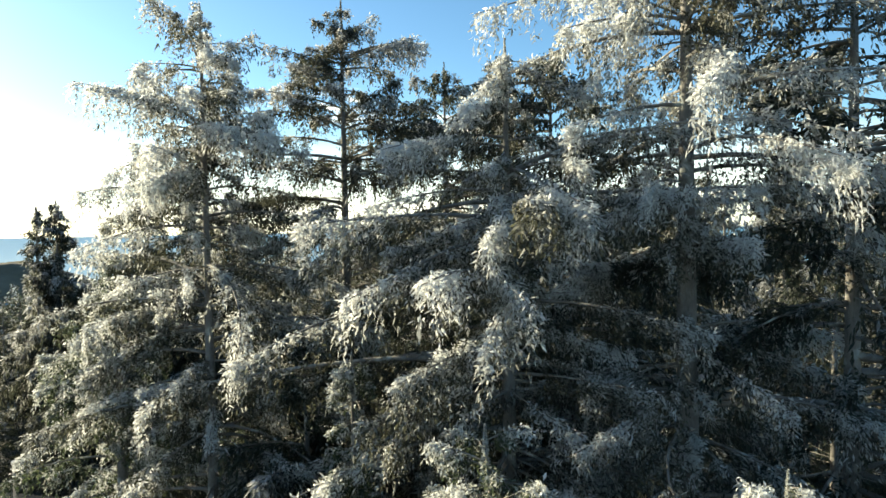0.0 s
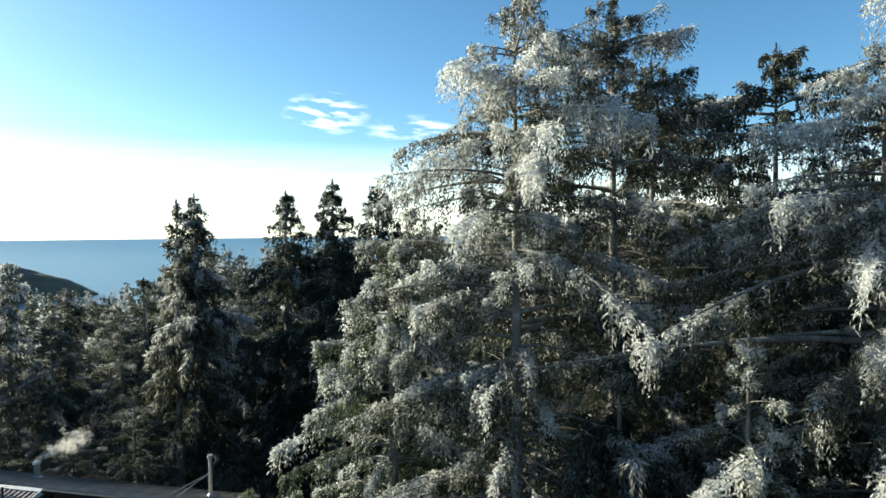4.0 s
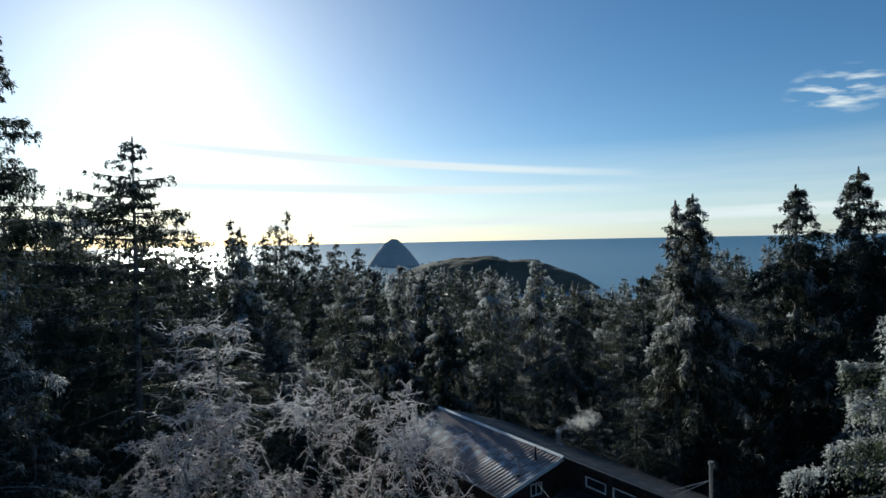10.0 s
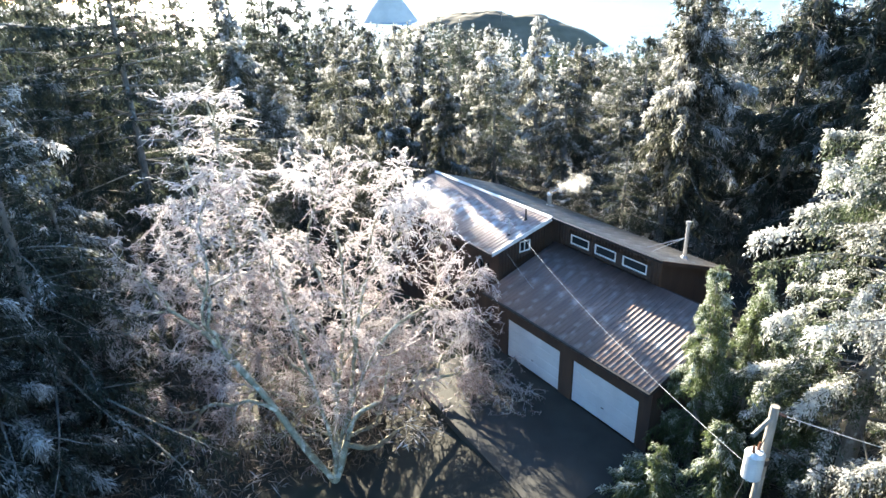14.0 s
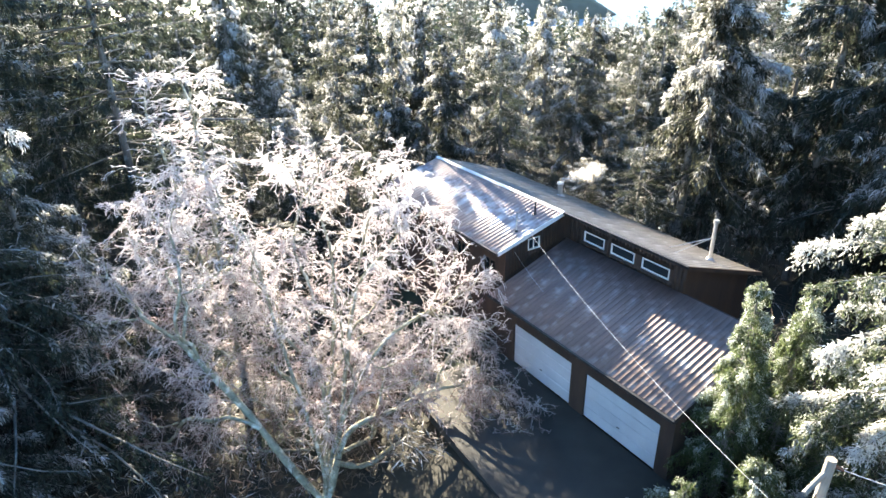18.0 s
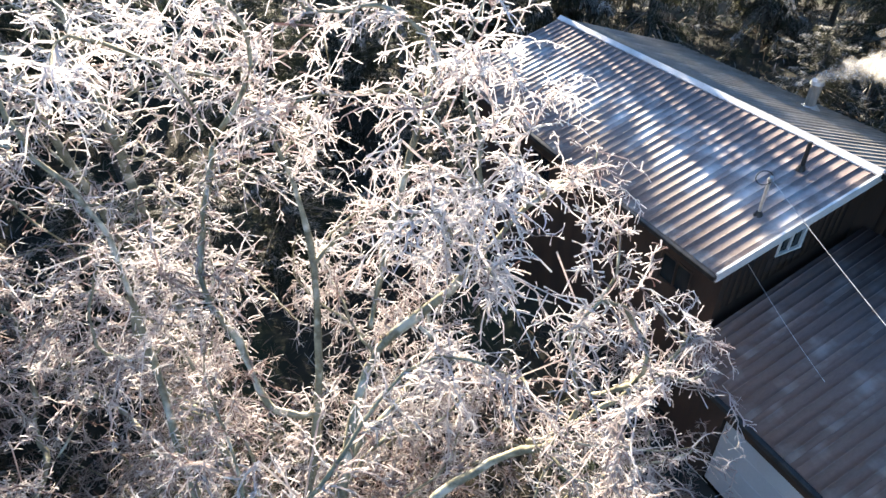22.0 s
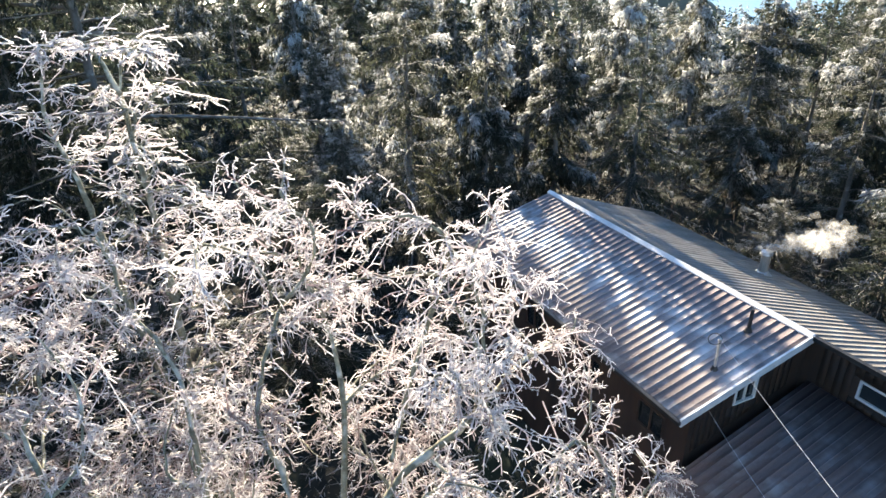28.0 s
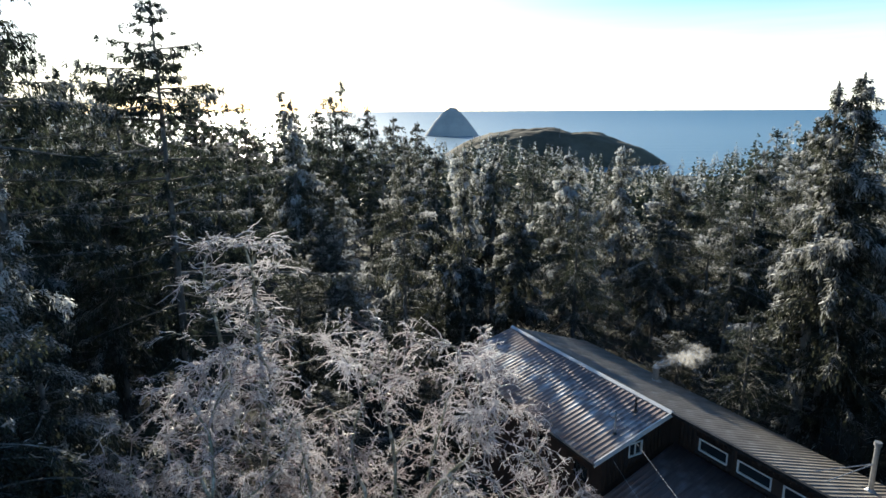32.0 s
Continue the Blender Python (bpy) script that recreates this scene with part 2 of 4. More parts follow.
twig_frost = foliage("ice_coated_twigs", (0.19, 0.122, 0.122), (0.40, 0.30, 0.295), (0.90, 0.88, 0.89), 0.19, 0.45, 0.72, 0.96, 2.1, 0.25)
twig_bare = foliage("thinly_iced_brush", (0.05, 0.035, 0.025), (0.15, 0.11, 0.085), (0.72, 0.72, 0.73), 0.30, 0.6, 0.35)
bark = material("grey_bark", (0.08, 0.07, 0.062), (0.25, 0.235, 0.215), 3.0, 0.9, bump=0.6, fine=30, stretch=(1, 1, 0.3), third=(0.36, 0.38, 0.36), spots=0.58)
bark_lichen = material("lichened_alder_bark", (0.13, 0.115, 0.075), (0.36, 0.345, 0.25), 4.0, 0.9, bump=0.8, fine=25, third=(0.58, 0.57, 0.48), spots=0.53)
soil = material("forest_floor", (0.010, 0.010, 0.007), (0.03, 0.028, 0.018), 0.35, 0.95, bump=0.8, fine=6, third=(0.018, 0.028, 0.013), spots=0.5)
asphalt = material("damp_asphalt_drive", (0.012, 0.013, 0.012), (0.032, 0.033, 0.030), 0.8, 0.8, bump=0.3, fine=60)
roof_brown = material("frosted_brown_roof_metal", (0.12, 0.082, 0.075), (0.21, 0.150, 0.138), 1.6, 0.66, 0.0, 0.1, 30, (1, 0.3, 1), (0.27, 0.235, 0.23), 0.50, 0.06)
roof_grey = material("frosted_grey_roof_metal", (0.15, 0.115, 0.115), (0.30, 0.25, 0.25), 1.1, 0.66, 0.0, 0.1, 30, (1, 0.3, 1), (0.50, 0.51, 0.54), 0.50, 0.06)
roof_dull = material("weathered_lichened_roof_metal", (0.16, 0.14, 0.125), (0.33, 0.30, 0.27), 1.4, 0.75, 0.0, 0.3, 20, (1, 0.5, 1), (0.42, 0.40, 0.36), 0.55, 0.06)
ridge_white = material("frosted_ridge_cap", (0.50, 0.50, 0.50), (0.75, 0.76, 0.78), 2.0, 0.55, 0.0, 0.2, 20)
# brown siding, its colour taken darker to include the shade on the walls
wood_brown = material("shade_darkened_brown_siding", (0.028, 0.016, 0.012), (0.070, 0.040, 0.027), 1.5, 0.8, 0.0, 0.3, 14, (1, 1, 0.2))
door_white = material("white_garage_door_paint", (0.42, 0.46, 0.50), (0.54, 0.58, 0.61), 1.0, 0.5, 0.0, 0.05, 20)
frame_white = material("white_window_frame_paint", (0.60, 0.60, 0.58), (0.76, 0.76, 0.74), 3.0, 0.5, 0.0, 0.05, 30)
dark_metal = material("dark_painted_metal", (0.02, 0.02, 0.022), (0.06, 0.06, 0.06), 4.0, 0.5, 0.6, 0.05, 40)
zinc = material("galvanised_metal", (0.36, 0.36, 0.36), (0.58, 0.58, 0.58), 5.0, 0.45, 0.7, 0.1, 40)
pole_wood = material("weathered_pole_wood", (0.17, 0.145, 0.12), (0.36, 0.33, 0.29), 2.0, 0.85, 0.0, 0.4, 20, (1, 1, 0.15))
can_grey = material("pale_grey_enamel", (0.50, 0.54, 0.56), (0.66, 0.69, 0.70), 2.0, 0.4, 0.1, 0.05, 20)
ice_rope = material("ice_coated_cable", (0.20, 0.20, 0.21), (0.75, 0.76, 0.78), 5.0, 0.5, 0.0, 0.3, 14)
ceramic = material("brown_ceramic", (0.14, 0.06, 0.04), (0.22, 0.11, 0.07), 4.0, 0.25, 0.0, 0.0, 40)
hill_mat = material("headland_scrub", (0.045, 0.04, 0.026), (0.12, 0.10, 0.065), 0.012, 0.95, bump=0.5, fine=0.12, third=(0.16, 0.135, 0.10), spots=0.60)
# rock greys lifted so that the colour itself carries the sea haze
rock_mat = material("haze_paled_rock", (0.36, 0.35, 0.335), (0.52, 0.50, 0.47), 0.02, 0.95, bump=0.9, fine=0.3, third=(0.42, 0.41, 0.38), spots=0.62)
far_tree = foliage("distant_frosted_trees", (0.014, 0.026, 0.016), (0.05, 0.065, 0.036), (0.60, 0.62, 0.62), 0.62, 0.4, 0.3)

glass = bpy.data.materials.new("dark_window_glass")
glass.use_nodes = True
gb = glass.node_tree.nodes["Principled BSDF"]
gb.inputs["Base Color"].default_value = (0.02, 0.025, 0.028, 1)
gb.inputs["Roughness"].default_value, gb.inputs["IOR"].default_value = 0.05, 1.5

water = bpy.data.materials.new("sea_water")
water.use_nodes = True
wb_n, wb_l = water.node_tree.nodes, water.node_tree.links
wb = wb_n["Principled BSDF"]
wb.inputs["Base Color"].default_value = (0.06, 0.17, 0.25, 1)
wb.inputs["Roughness"].default_value = 0.36
wb.inputs["Specular IOR Level"].default_value = 0.5
w_co = wb_n.new("ShaderNodeTexCoord")
w_mp = wb_n.new("ShaderNodeMapping")
w_mp.inputs["Scale"].default_value = (0.004, 0.02, 0.02)
w_no = wb_n.new("ShaderNodeTexNoise")
w_no.inputs["Scale"].default_value, w_no.inputs["Detail"].default_value = 1.0, 8
w_bp = wb_n.new("ShaderNodeBump")
w_bp.inputs["Strength"].default_value, w_bp.inputs["Distance"].default_value = 0.6, 6.0
wb_l.new(w_co.outputs["Object"], w_mp.inputs[0])
wb_l.new(w_mp.outputs[0], w_no.inputs["Vector"])
wb_l.new(w_no.outputs[0], w_bp.inputs["Height"])
wb_l.new(w_bp.outputs[0], wb.inputs["Normal"])


# ---- mesh helpers ----
def mesh(name, verts, faces, mat, smooth=False, frost=None):
    me = bpy.data.meshes.new(name)
    verts = np.asarray(verts, np.float32)
    faces = np.asarray(faces, np.int32)
    k = faces.shape[1]
    me.vertices.add(len(verts))
    me.vertices.foreach_set("co", verts.ravel())
    me.loops.add(faces.size)
    me.loops.foreach_set("vertex_index", faces.ravel())
    me.polygons.add(len(faces))
    me.polygons.foreach_set("loop_start", np.arange(0, faces.size, k, dtype=np.int32))
    if smooth:
        me.polygons.foreach_set("use_smooth", np.ones(len(faces), bool))
    me.update(calc_edges=True)
    if frost is not None:
        me.attributes.new("frost", "FLOAT", "POINT").data.foreach_set("value", np.asarray(frost, np.float32))
    me.materials.append(mat)
    return me


def child(name, me, parent, label=""):
    ob = new(name, me)
    ob.parent = parent
    if label:
        tagged(ob, label)
    return ob


def part(name, bm, mat, parent, label=""):
    me = bpy.data.meshes.new(name)
    bm.to_mesh(me)
    bm.free()
    me.materials.append(mat)
    return child(name, me, parent, label)


def thing(name, m, label, category, group="", kind=""):
    ob = new(name)
    ob.matrix_world = m
    return tagged(ob, label, category, group, kind)


def box(x0, x1, y0, y1, z0, z1, bevel=0.0):
    bm = bmesh.new()
    bmesh.ops.create_cube(bm, size=1)
    bmesh.ops.scale(bm, vec=(x1 - x0, y1 - y0, z1 - z0), verts=bm.verts)
    bmesh.ops.translate(bm, vec=((x0 + x1) / 2, (y0 + y1) / 2, (z0 + z1) / 2), verts=bm.verts)
    if bevel:
        bmesh.ops.bevel(bm, geom=bm.edges[:], offset=bevel, segments=1, affect="EDGES")
    return bm


def prism(outline, axis, a, b):
    """An outline of 2D points, pushed along an axis from a to b."""
    bm = bmesh.new()
    def at(p, q):
        return {"x": (q, p[0], p[1]), "y": (p[0], q, p[1]), "z": (p[0], p[1], q)}[axis]
    lo = [bm.verts.new(at(p, a)) for p in outline]
    hi = [bm.verts.new(at(p, b)) for p in outline]
    n = len(outline)
    bm.faces.new(lo[::-1])
    bm.faces.new(hi)
    for i in range(n):
        bm.faces.new((lo[i], lo[(i + 1) % n], hi[(i + 1) % n], hi[i]))
    bmesh.ops.recalc_face_normals(bm, faces=bm.faces)
    return bm


def rod(p, q, r, r2=None, sides=10):
    bm = bmesh.new()
    p, q = Vector(p), Vector(q)
    m = Matrix.Translation((p + q) / 2) @ (q - p).to_track_quat("Z", "Y").to_matrix().to_4x4()
    bmesh.ops.create_cone(bm, cap_ends=True, segments=sides, radius1=r, radius2=r if r2 is None else r2, depth=(q - p).length, matrix=m)
    return bm


def tubes(path, radius, sides=4):
    """Many tubes at once: path (n, k, 3), radius (n, k). Returns vertices and quads."""
    n, k, _ = path.shape
    tan = np.gradient(path, axis=1)
    tan /= np.linalg.norm(tan, axis=2, keepdims=True) + 1e-9
    ref = np.where(np.abs(tan[:, :, 2:3]) > 0.9, np.array([1.0, 0, 0]), np.array([0, 0, 1.0]))
    s = np.cross(tan, ref)
    s /= np.linalg.norm(s, axis=2, keepdims=True) + 1e-9
    u = np.cross(s, tan)
    ang = np.arange(sides) * 2 * np.pi / sides
    ring = path[:, :, None] + radius[:, :, None, None] * (np.cos(ang)[None, None, :, None] * s[:, :, None] + np.sin(ang)[None, None, :, None] * u[:, :, None])
    idx = np.arange(n * k * sides).reshape(n, k, sides)
    a, b = idx[:, :-1], idx[:, 1:]
    quads = np.stack([a, np.roll(a, -1, 2), np.roll(b, -1, 2), b], -1).reshape(-1, 4)
    return ring.reshape(-1, 3), quads


def blades(base, way, length, width, rng, fold=0.35):
    """Slim leaf-shaped sprays: four corners each, at base, along way."""
    n = len(base)
    way = way / (np.linalg.norm(way, axis=1, keepdims=True) + 1e-9)
    side = np.cross(way, rng.normal(size=(n, 3)))
    side /= np.linalg.norm(side, axis=1, keepdims=True) + 1e-9
    nor = np.cross(side, way)
    l, w = length[:, None], width[:, None]
    v = np.stack([base, base + way * l * 0.45 + side * w + nor * w * fold, base + way * l - np.array([0, 0, 0.12]) * l, base + way * l * 0.45 - side * w + nor * w * fold], 1)
    return v.reshape(-1, 3), np.arange(4 * n).reshape(n, 4)


def ground_height(x, y):
    def step(a, b, t):
        t = np.clip((t - a) / (b - a), 0, 1)
        return t * t * (3 - 2 * t)
    near = -3.0 + 2.5 * step(-2.5, 4.5, x) * step(10, 16.5, y)
    w = 0.9 * y + 0.4 * x
    z = near - 0.085 * np.maximum(0, w - 60) + 0.6 * np.sin(x * 0.05) * np.cos(y * 0.043) * step(40, 80, np.hypot(x, y))
    z = z + 0.02 * np.maximum(0, -w - 40)
    return np.maximum(z, -74.0)

# ---- ground, sea, headland, sea stack ----
g = np.sinh(np.linspace(-1, 1, 171) * 6.6) / np.sinh(6.6) * 4700
gx, gy = np.meshgrid(g, g, indexing="ij")
gz = ground_height(gx, gy)
gi = np.arange(gx.size).reshape(gx.shape)
gq = np.stack([gi[:-1, :-1], gi[1:, :-1], gi[1:, 1:], gi[:-1, 1:]], -1).reshape(-1, 4)
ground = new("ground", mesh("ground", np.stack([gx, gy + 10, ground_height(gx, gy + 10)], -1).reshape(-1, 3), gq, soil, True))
tagged(ground, "dark forest floor falling away from the house to the sea", "ground", kind="structure")

SEA = -65.0
sr = np.concatenate([np.linspace(300, 2600, 40), np.linspace(2700, 4850, 30)])
sa = np.radians(np.linspace(-75, 115, 96))
rr, aa = np.meshgrid(sr, sa, indexing="ij")
lift = np.clip((rr - 2600) / 2250, 0, 1) ** 2 * 66.0
si = np.arange(rr.size).reshape(rr.shape)
sq = np.stack([si[:-1, :-1], si[:-1, 1:], si[1:, 1:], si[1:, :-1]], -1).reshape(-1, 4)[:, ::-1]
sea = new("water", mesh("water", np.stack([rr * np.sin(aa), rr * np.cos(aa), SEA + lift], -1).reshape(-1, 3), sq, water, True))
tagged(sea, "calm blue ocean reaching the bright horizon", "sea", kind="structure")


def hump(name, n, size, height, mat, rough, seed, power=1.0, skew=0.0):
    """A hill or stack on a round grid, highest in the middle, with a rugged skin."""
    rad, ang = np.meshgrid(np.linspace(0, 1, n), np.linspace(0, 2 * np.pi, n * 2, endpoint=False), indexing="ij")
    x, y = rad * np.cos(ang) * size[0], rad * np.sin(ang) * size[1]
    h = height * (1 - rad ** power) 
    jag = np.array([noise.fractal(Vector((a / 40, b / 40, seed)), 0.8, 2.0, 5) for a, b in zip(x.ravel(), y.ravel())]).reshape(x.shape)
    h = h + jag * rough * (1 - rad * 0.6) + skew * x
    idx = np.arange(x.size).reshape(x.shape)
    q = np.stack([idx[:-1], np.roll(idx[:-1], -1, 1), np.roll(idx[1:], -1, 1), idx[1:]], -1).reshape(-1, 4)
    return new(name, mesh(name, np.stack([x, y, h], -1).reshape(-1, 3), q, mat))


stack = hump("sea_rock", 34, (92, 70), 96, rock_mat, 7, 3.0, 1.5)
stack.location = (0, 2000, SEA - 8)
tagged(stack, "steep pyramid of grey rock, paled for haze, standing in the sea", "rock")
head = hump("headland", 40, (190, 110), 56, hill_mat, 5, 9.0, 2.6, -0.07)
head.location = (172, 1000, SEA - 6)
head.rotation_euler = (0, 0, radians(-12))
tagged(head, "low brown headland sloping down into the sea", "headland", kind="structure")
bluff = hump("hill", 34, (70, 60), 44, hill_mat, 4, 5.0, 2.4, -0.03)
bluff.location = (45, 640, -62)
tagged(bluff, "scrub-covered hill in front of the headland", "hill", kind="structure")


# ---- house ----
HOUSE = pose(8.69, 29.05, 0, 0, 0, 118.67)
house = thing("house", HOUSE, "brown timber house with frosted ribbed metal roofs and a double garage", "house")


def ribbed(width, run, rib=0.25):
    """A roof sheet with standing ribs: width along x, run along y, lying in z = 0."""
    xs, zs = [], []
    n = max(1, round(width / rib))
    for i in range(n):
        x = width * i / n
        w = width / n
        xs += [x, x + 0.445 * w, x + 0.465 * w, x + 0.535 * w, x + 0.555 * w]
        zs += [0, 0, 0.026, 0.026, 0]
    xs.append(width)
    zs.append(0)
    k = len(xs)
    v = [(x, y, z + dz) for y, dz in ((0, 0), (run, 0), (run, -0.03), (0, -0.03)) for x, z in zip(xs, zs)]
    f = [(r * k + i, r * k + i + 1, ((r + 1) % 4) * k + i + 1, ((r + 1) % 4) * k + i) for r in range(4) for i in range(k - 1)]
    return v, [q[::-1] for q in f]


def slope(u0, u1, y0, z0, y1, z1, mat, panel=0.99, name="roof_panel"):
    """A roof plane from ridge (y0, z0) to eave (y1, z1), in separate panels of one sheet width."""
    run = math.hypot(y1 - y0, z1 - z0)
    n = round((u1 - u0) / panel)
    w = (u1 - u0) / n
    v, f = ribbed(w - 0.006, run)
    me = mesh(name, v, f, mat)
    tilt = math.atan2(z1 - z0, abs(y1 - y0))
    for i in range(n):
        ob = child(name, me, house)
        if y1 > y0:
            ob.matrix_local = Matrix.Translation((u0 + i * w, y0, z0)) @ Matrix.Rotation(tilt, 4, "X")
        else:
            ob.matrix_local = Matrix.Translation((u0 + (i + 1) * w, y0, z0)) @ Matrix.Rotation(math.pi, 4, "Z") @ Matrix.Rotation(tilt, 4, "X")


slope(0.0, 11.38, 0.0, 6.10, 3.98, 5.02, roof_grey)
slope(-7.1, 11.38, 0.0, 6.10, -5.5, 4.20, roof_dull)
slope(-10.5, 0.05, -0.36, 4.64, 4.46, 3.00, roof_brown)
part("ridge_cap", prism([(-0.12, 6.07), (0, 6.16), (0.12, 6.07), (0.12, 6.10), (0, 6.19), (-0.12, 6.10)], "x", -0.02, 11.42), ridge_white, house, "white frosted metal ridge cap")
part("eave_flashing", prism([(-0.02, 6.03), (0.09, 6.03), (0.09, 6.14), (-0.02, 6.15)], "x", -7.15, -0.03), dark_metal, house)
# roof edges: rakes, fascias and gutters
part("rake_trim", prism([(0.0, 6.16), (4.02, 5.07), (4.02, 4.86), (0.0, 5.95)], "x", -0.06, -0.005), ridge_white, house, "pale frosted rake trim")
part("rake_trim", prism([(0.0, 6.14), (-5.54, 4.23), (-5.54, 4.04), (0.0, 5.95)], "x", -7.16, -7.105), wood_brown, house)
part("rake_trim", prism([(-0.36, 4.70), (4.49, 3.05), (4.49, 2.86), (-0.36, 4.51)], "x", -10.56, -10.505), dark_metal, house)
part("gutter", box(-0.05, 11.38, 3.985, 4.10, 4.90, 5.02, 0.015), dark_metal, house)
part("gutter", box(-10.55, 0.05, 4.465, 4.58, 2.88, 3.00, 0.015), dark_metal, house)


def wall(name, u0, u1, y0, y1, z0, z1, holes=(), along="x"):
    """A plank-thick wall with openings cut through it, as one mesh of blocks round the holes."""
    bm = bmesh.new()
    a0, a1 = (u0, u1) if along == "x" else (y0, y1)
    cuts = sorted({a0, a1, *[h[0] for h in holes], *[h[1] for h in holes]})
    for p, q in zip(cuts[:-1], cuts[1:]):
        hs = sorted((h[2], h[3]) for h in holes if h[0] <= p + 1e-6 and h[1] >= q - 1e-6)
        z = z0
        for lo, hi in hs + [(z1, z1)]:
            if lo - z > 1e-4:
                b = box(p, q, y0, y1, z, lo) if along == "x" else box(u0, u1, p, q, z, lo)
                me = bpy.data.meshes.new("t")
                b.to_mesh(me)
                b.free()
                bm.from_mesh(me)
                bpy.data.meshes.remove(me)
            z = hi
    bmesh.ops.remove_doubles(bm, verts=bm.verts, dist=0.002)
    return part(name, bm, wood_brown, house)


DOORS = [(-4.93, -1.05), (-9.55, -5.75)]
CLERE = [(-2.38, -1.13), (-4.16, -2.83), (-6.03, -4.62)]
wall("wall", -10.15, 0.3, 3.62, 3.78, -0.9, 3.17, [(a, b, -0.5, 1.72) for a, b in DOORS])
wall("wall", -6.85, 0.3, -0.53, -0.38, -0.9, 5.90, [(a, b, 4.93, 5.41) for a, b in CLERE])
FRONT = [(1.05, 2.0, 3.2, 3.98), (3.6, 4.4, 3.15, 3.95), (6.6, 7.6, 3.15, 3.95)]
wall("wall", 0.3, 11.0, 3.15, 3.30, -3.4, 5.14, FRONT)
part("wall", prism([(-4.85, -1.0), (3.15, -3.2), (3.15, 5.17), (0.0, 6.02), (-4.85, 4.36)], "x", 10.85, 11.0), wood_brown, house)
part("wall", prism([(-4.85, -0.9), (-0.53, -0.9), (-0.53, 5.85), (-4.85, 4.30)], "x", -6.85, -6.70), wood_brown, house)
part("wall", prism([(-0.36, -0.9), (3.62, -0.9), (3.62, 3.20), (-0.36, 4.54)], "x", -10.15, -10.0), wood_brown, house)
part("wall", box(-10.15, -6.85, -0.51, -0.37, -0.9, 4.60), wood_brown, house)
part("wall", box(-6.85, 11.0, -5.0, -4.855, -2.0, 4.32), wood_brown, house)
# gable wall over the garage roof, with its window
gz0, gz1 = 4.48, 5.06
gable = bmesh.new()
def under(y):
    return 6.02 - 0.2715 * max(0.0, y) + 0.345 * min(0.0, y)
for pts in ([(-0.38, -0.9), (1.22, -0.9), (1.22, under(1.22)), (0.0, 6.02), (-0.38, under(-0.38))], [(1.92, -0.9), (3.15, -0.9), (3.15, under(3.15)), (1.92, under(1.92))], [(1.22, -0.9), (1.92, -0.9), (1.92, gz0), (1.22, gz0)], [(1.22, gz1), (1.92, gz1), (1.92, under(1.92)), (1.22, under(1.22))]):
    b = prism(pts, "x", 0.30, 0.45)
    me = bpy.data.meshes.new("t")
    b.to_mesh(me)
    b.free()
    gable.from_mesh(me)
bmesh.ops.remove_doubles(gable, verts=gable.verts, dist=0.002)
part("wall", gable, wood_brown, house)


def window(u0, u1, z0, z1, y, out, along="x", bars=0, paint=None):
    """A framed window in an opening; out is the way that it faces."""
    def bx(a0, a1, c0, c1, d0, d1):
        d0, d1 = sorted((y + out * d0, y + out * d1))
        return box(a0, a1, d0, d1, c0, c1, 0.006) if along == "x" else box(d0, d1, a0, a1, c0, c1, 0.006)
    e = child("window", None, house)
    pane = part("pane", bx(u0, u1, z0, z1, -0.06, -0.05), glass, e, "dark reflecting glass")
    for a0, a1, c0, c1 in ((u0 - 0.02, u0 + 0.035, z0 - 0.02, z1 + 0.02), (u1 - 0.035, u1 + 0.02, z0 - 0.02, z1 + 0.02), (u0 + 0.036, u1 - 0.036, z1 - 0.035, z1 + 0.02), (u0 + 0.036, u1 - 0.036, z0 - 0.02, z0 + 0.035)):
        part("window_frame", bx(a0, a1, c0, c1, -0.045, 0.03), paint or frame_white, e)
    for i in range(bars):
        m = u0 + (u1 - u0) * (i + 1) / (bars + 1)
        part("mullion", bx(m - 0.02, m + 0.02, z0 + 0.036, z1 - 0.036, -0.045, 0.015), paint or frame_white, e)


for a, b in CLERE:
    window(a, b, 4.93, 5.41, -0.38, 1)
for a, b, c, d in FRONT:
    window(a, b, c, d, 3.30, 1, bars=1, paint=wood_brown)
window(1.22, 1.92, gz0, gz1, 0.30, -1, "y", 1)

for a, b in DOORS:
    door = child("garage_door", None, house)
    tagged(door, "closed white sectional garage door")
    for i in range(4):
        part("panel", box(a + 0.02, b - 0.02, 3.66, 3.70, -0.49 + i * 0.55, 0.05 + i * 0.55, 0.012), door_white, door)
    part("handle", box((a + b) / 2 - 0.08, (a + b) / 2 + 0.08, 3.70, 3.73, 0.15, 0.19, 0.006), dark_metal, door)
# siding boards stand proud on the walls that are seen
board = mesh("siding_board", *[[(0, 0, 0), (0.19, 0, 0), (0.19, 0.018, 0), (0, 0.018, 0), (0, 0, 1), (0.19, 0, 1), (0.19, 0.018, 1), (0, 0.018, 1)], [(0, 3, 2, 1), (4, 5, 6, 7), (0, 1, 5, 4), (1, 2, 6, 5), (2, 3, 7, 6), (3, 0, 4, 7)]], wood_brown)
for i in range(33):
    u = -6.83 + i * 0.203
    if u > 0.0:
        break
    inside = any(a - 0.25 < u < b + 0.06 for a, b in CLERE)
    for lo, hi in (((4.62, 4.87), (5.47, 5.88)) if inside else ((4.62, 5.88),)):
        ob = child("siding_board", board, house)
        ob.matrix_local = Matrix.Translation((u, -0.38, lo)) @ Matrix.Diagonal((1, 1, hi - lo, 1))
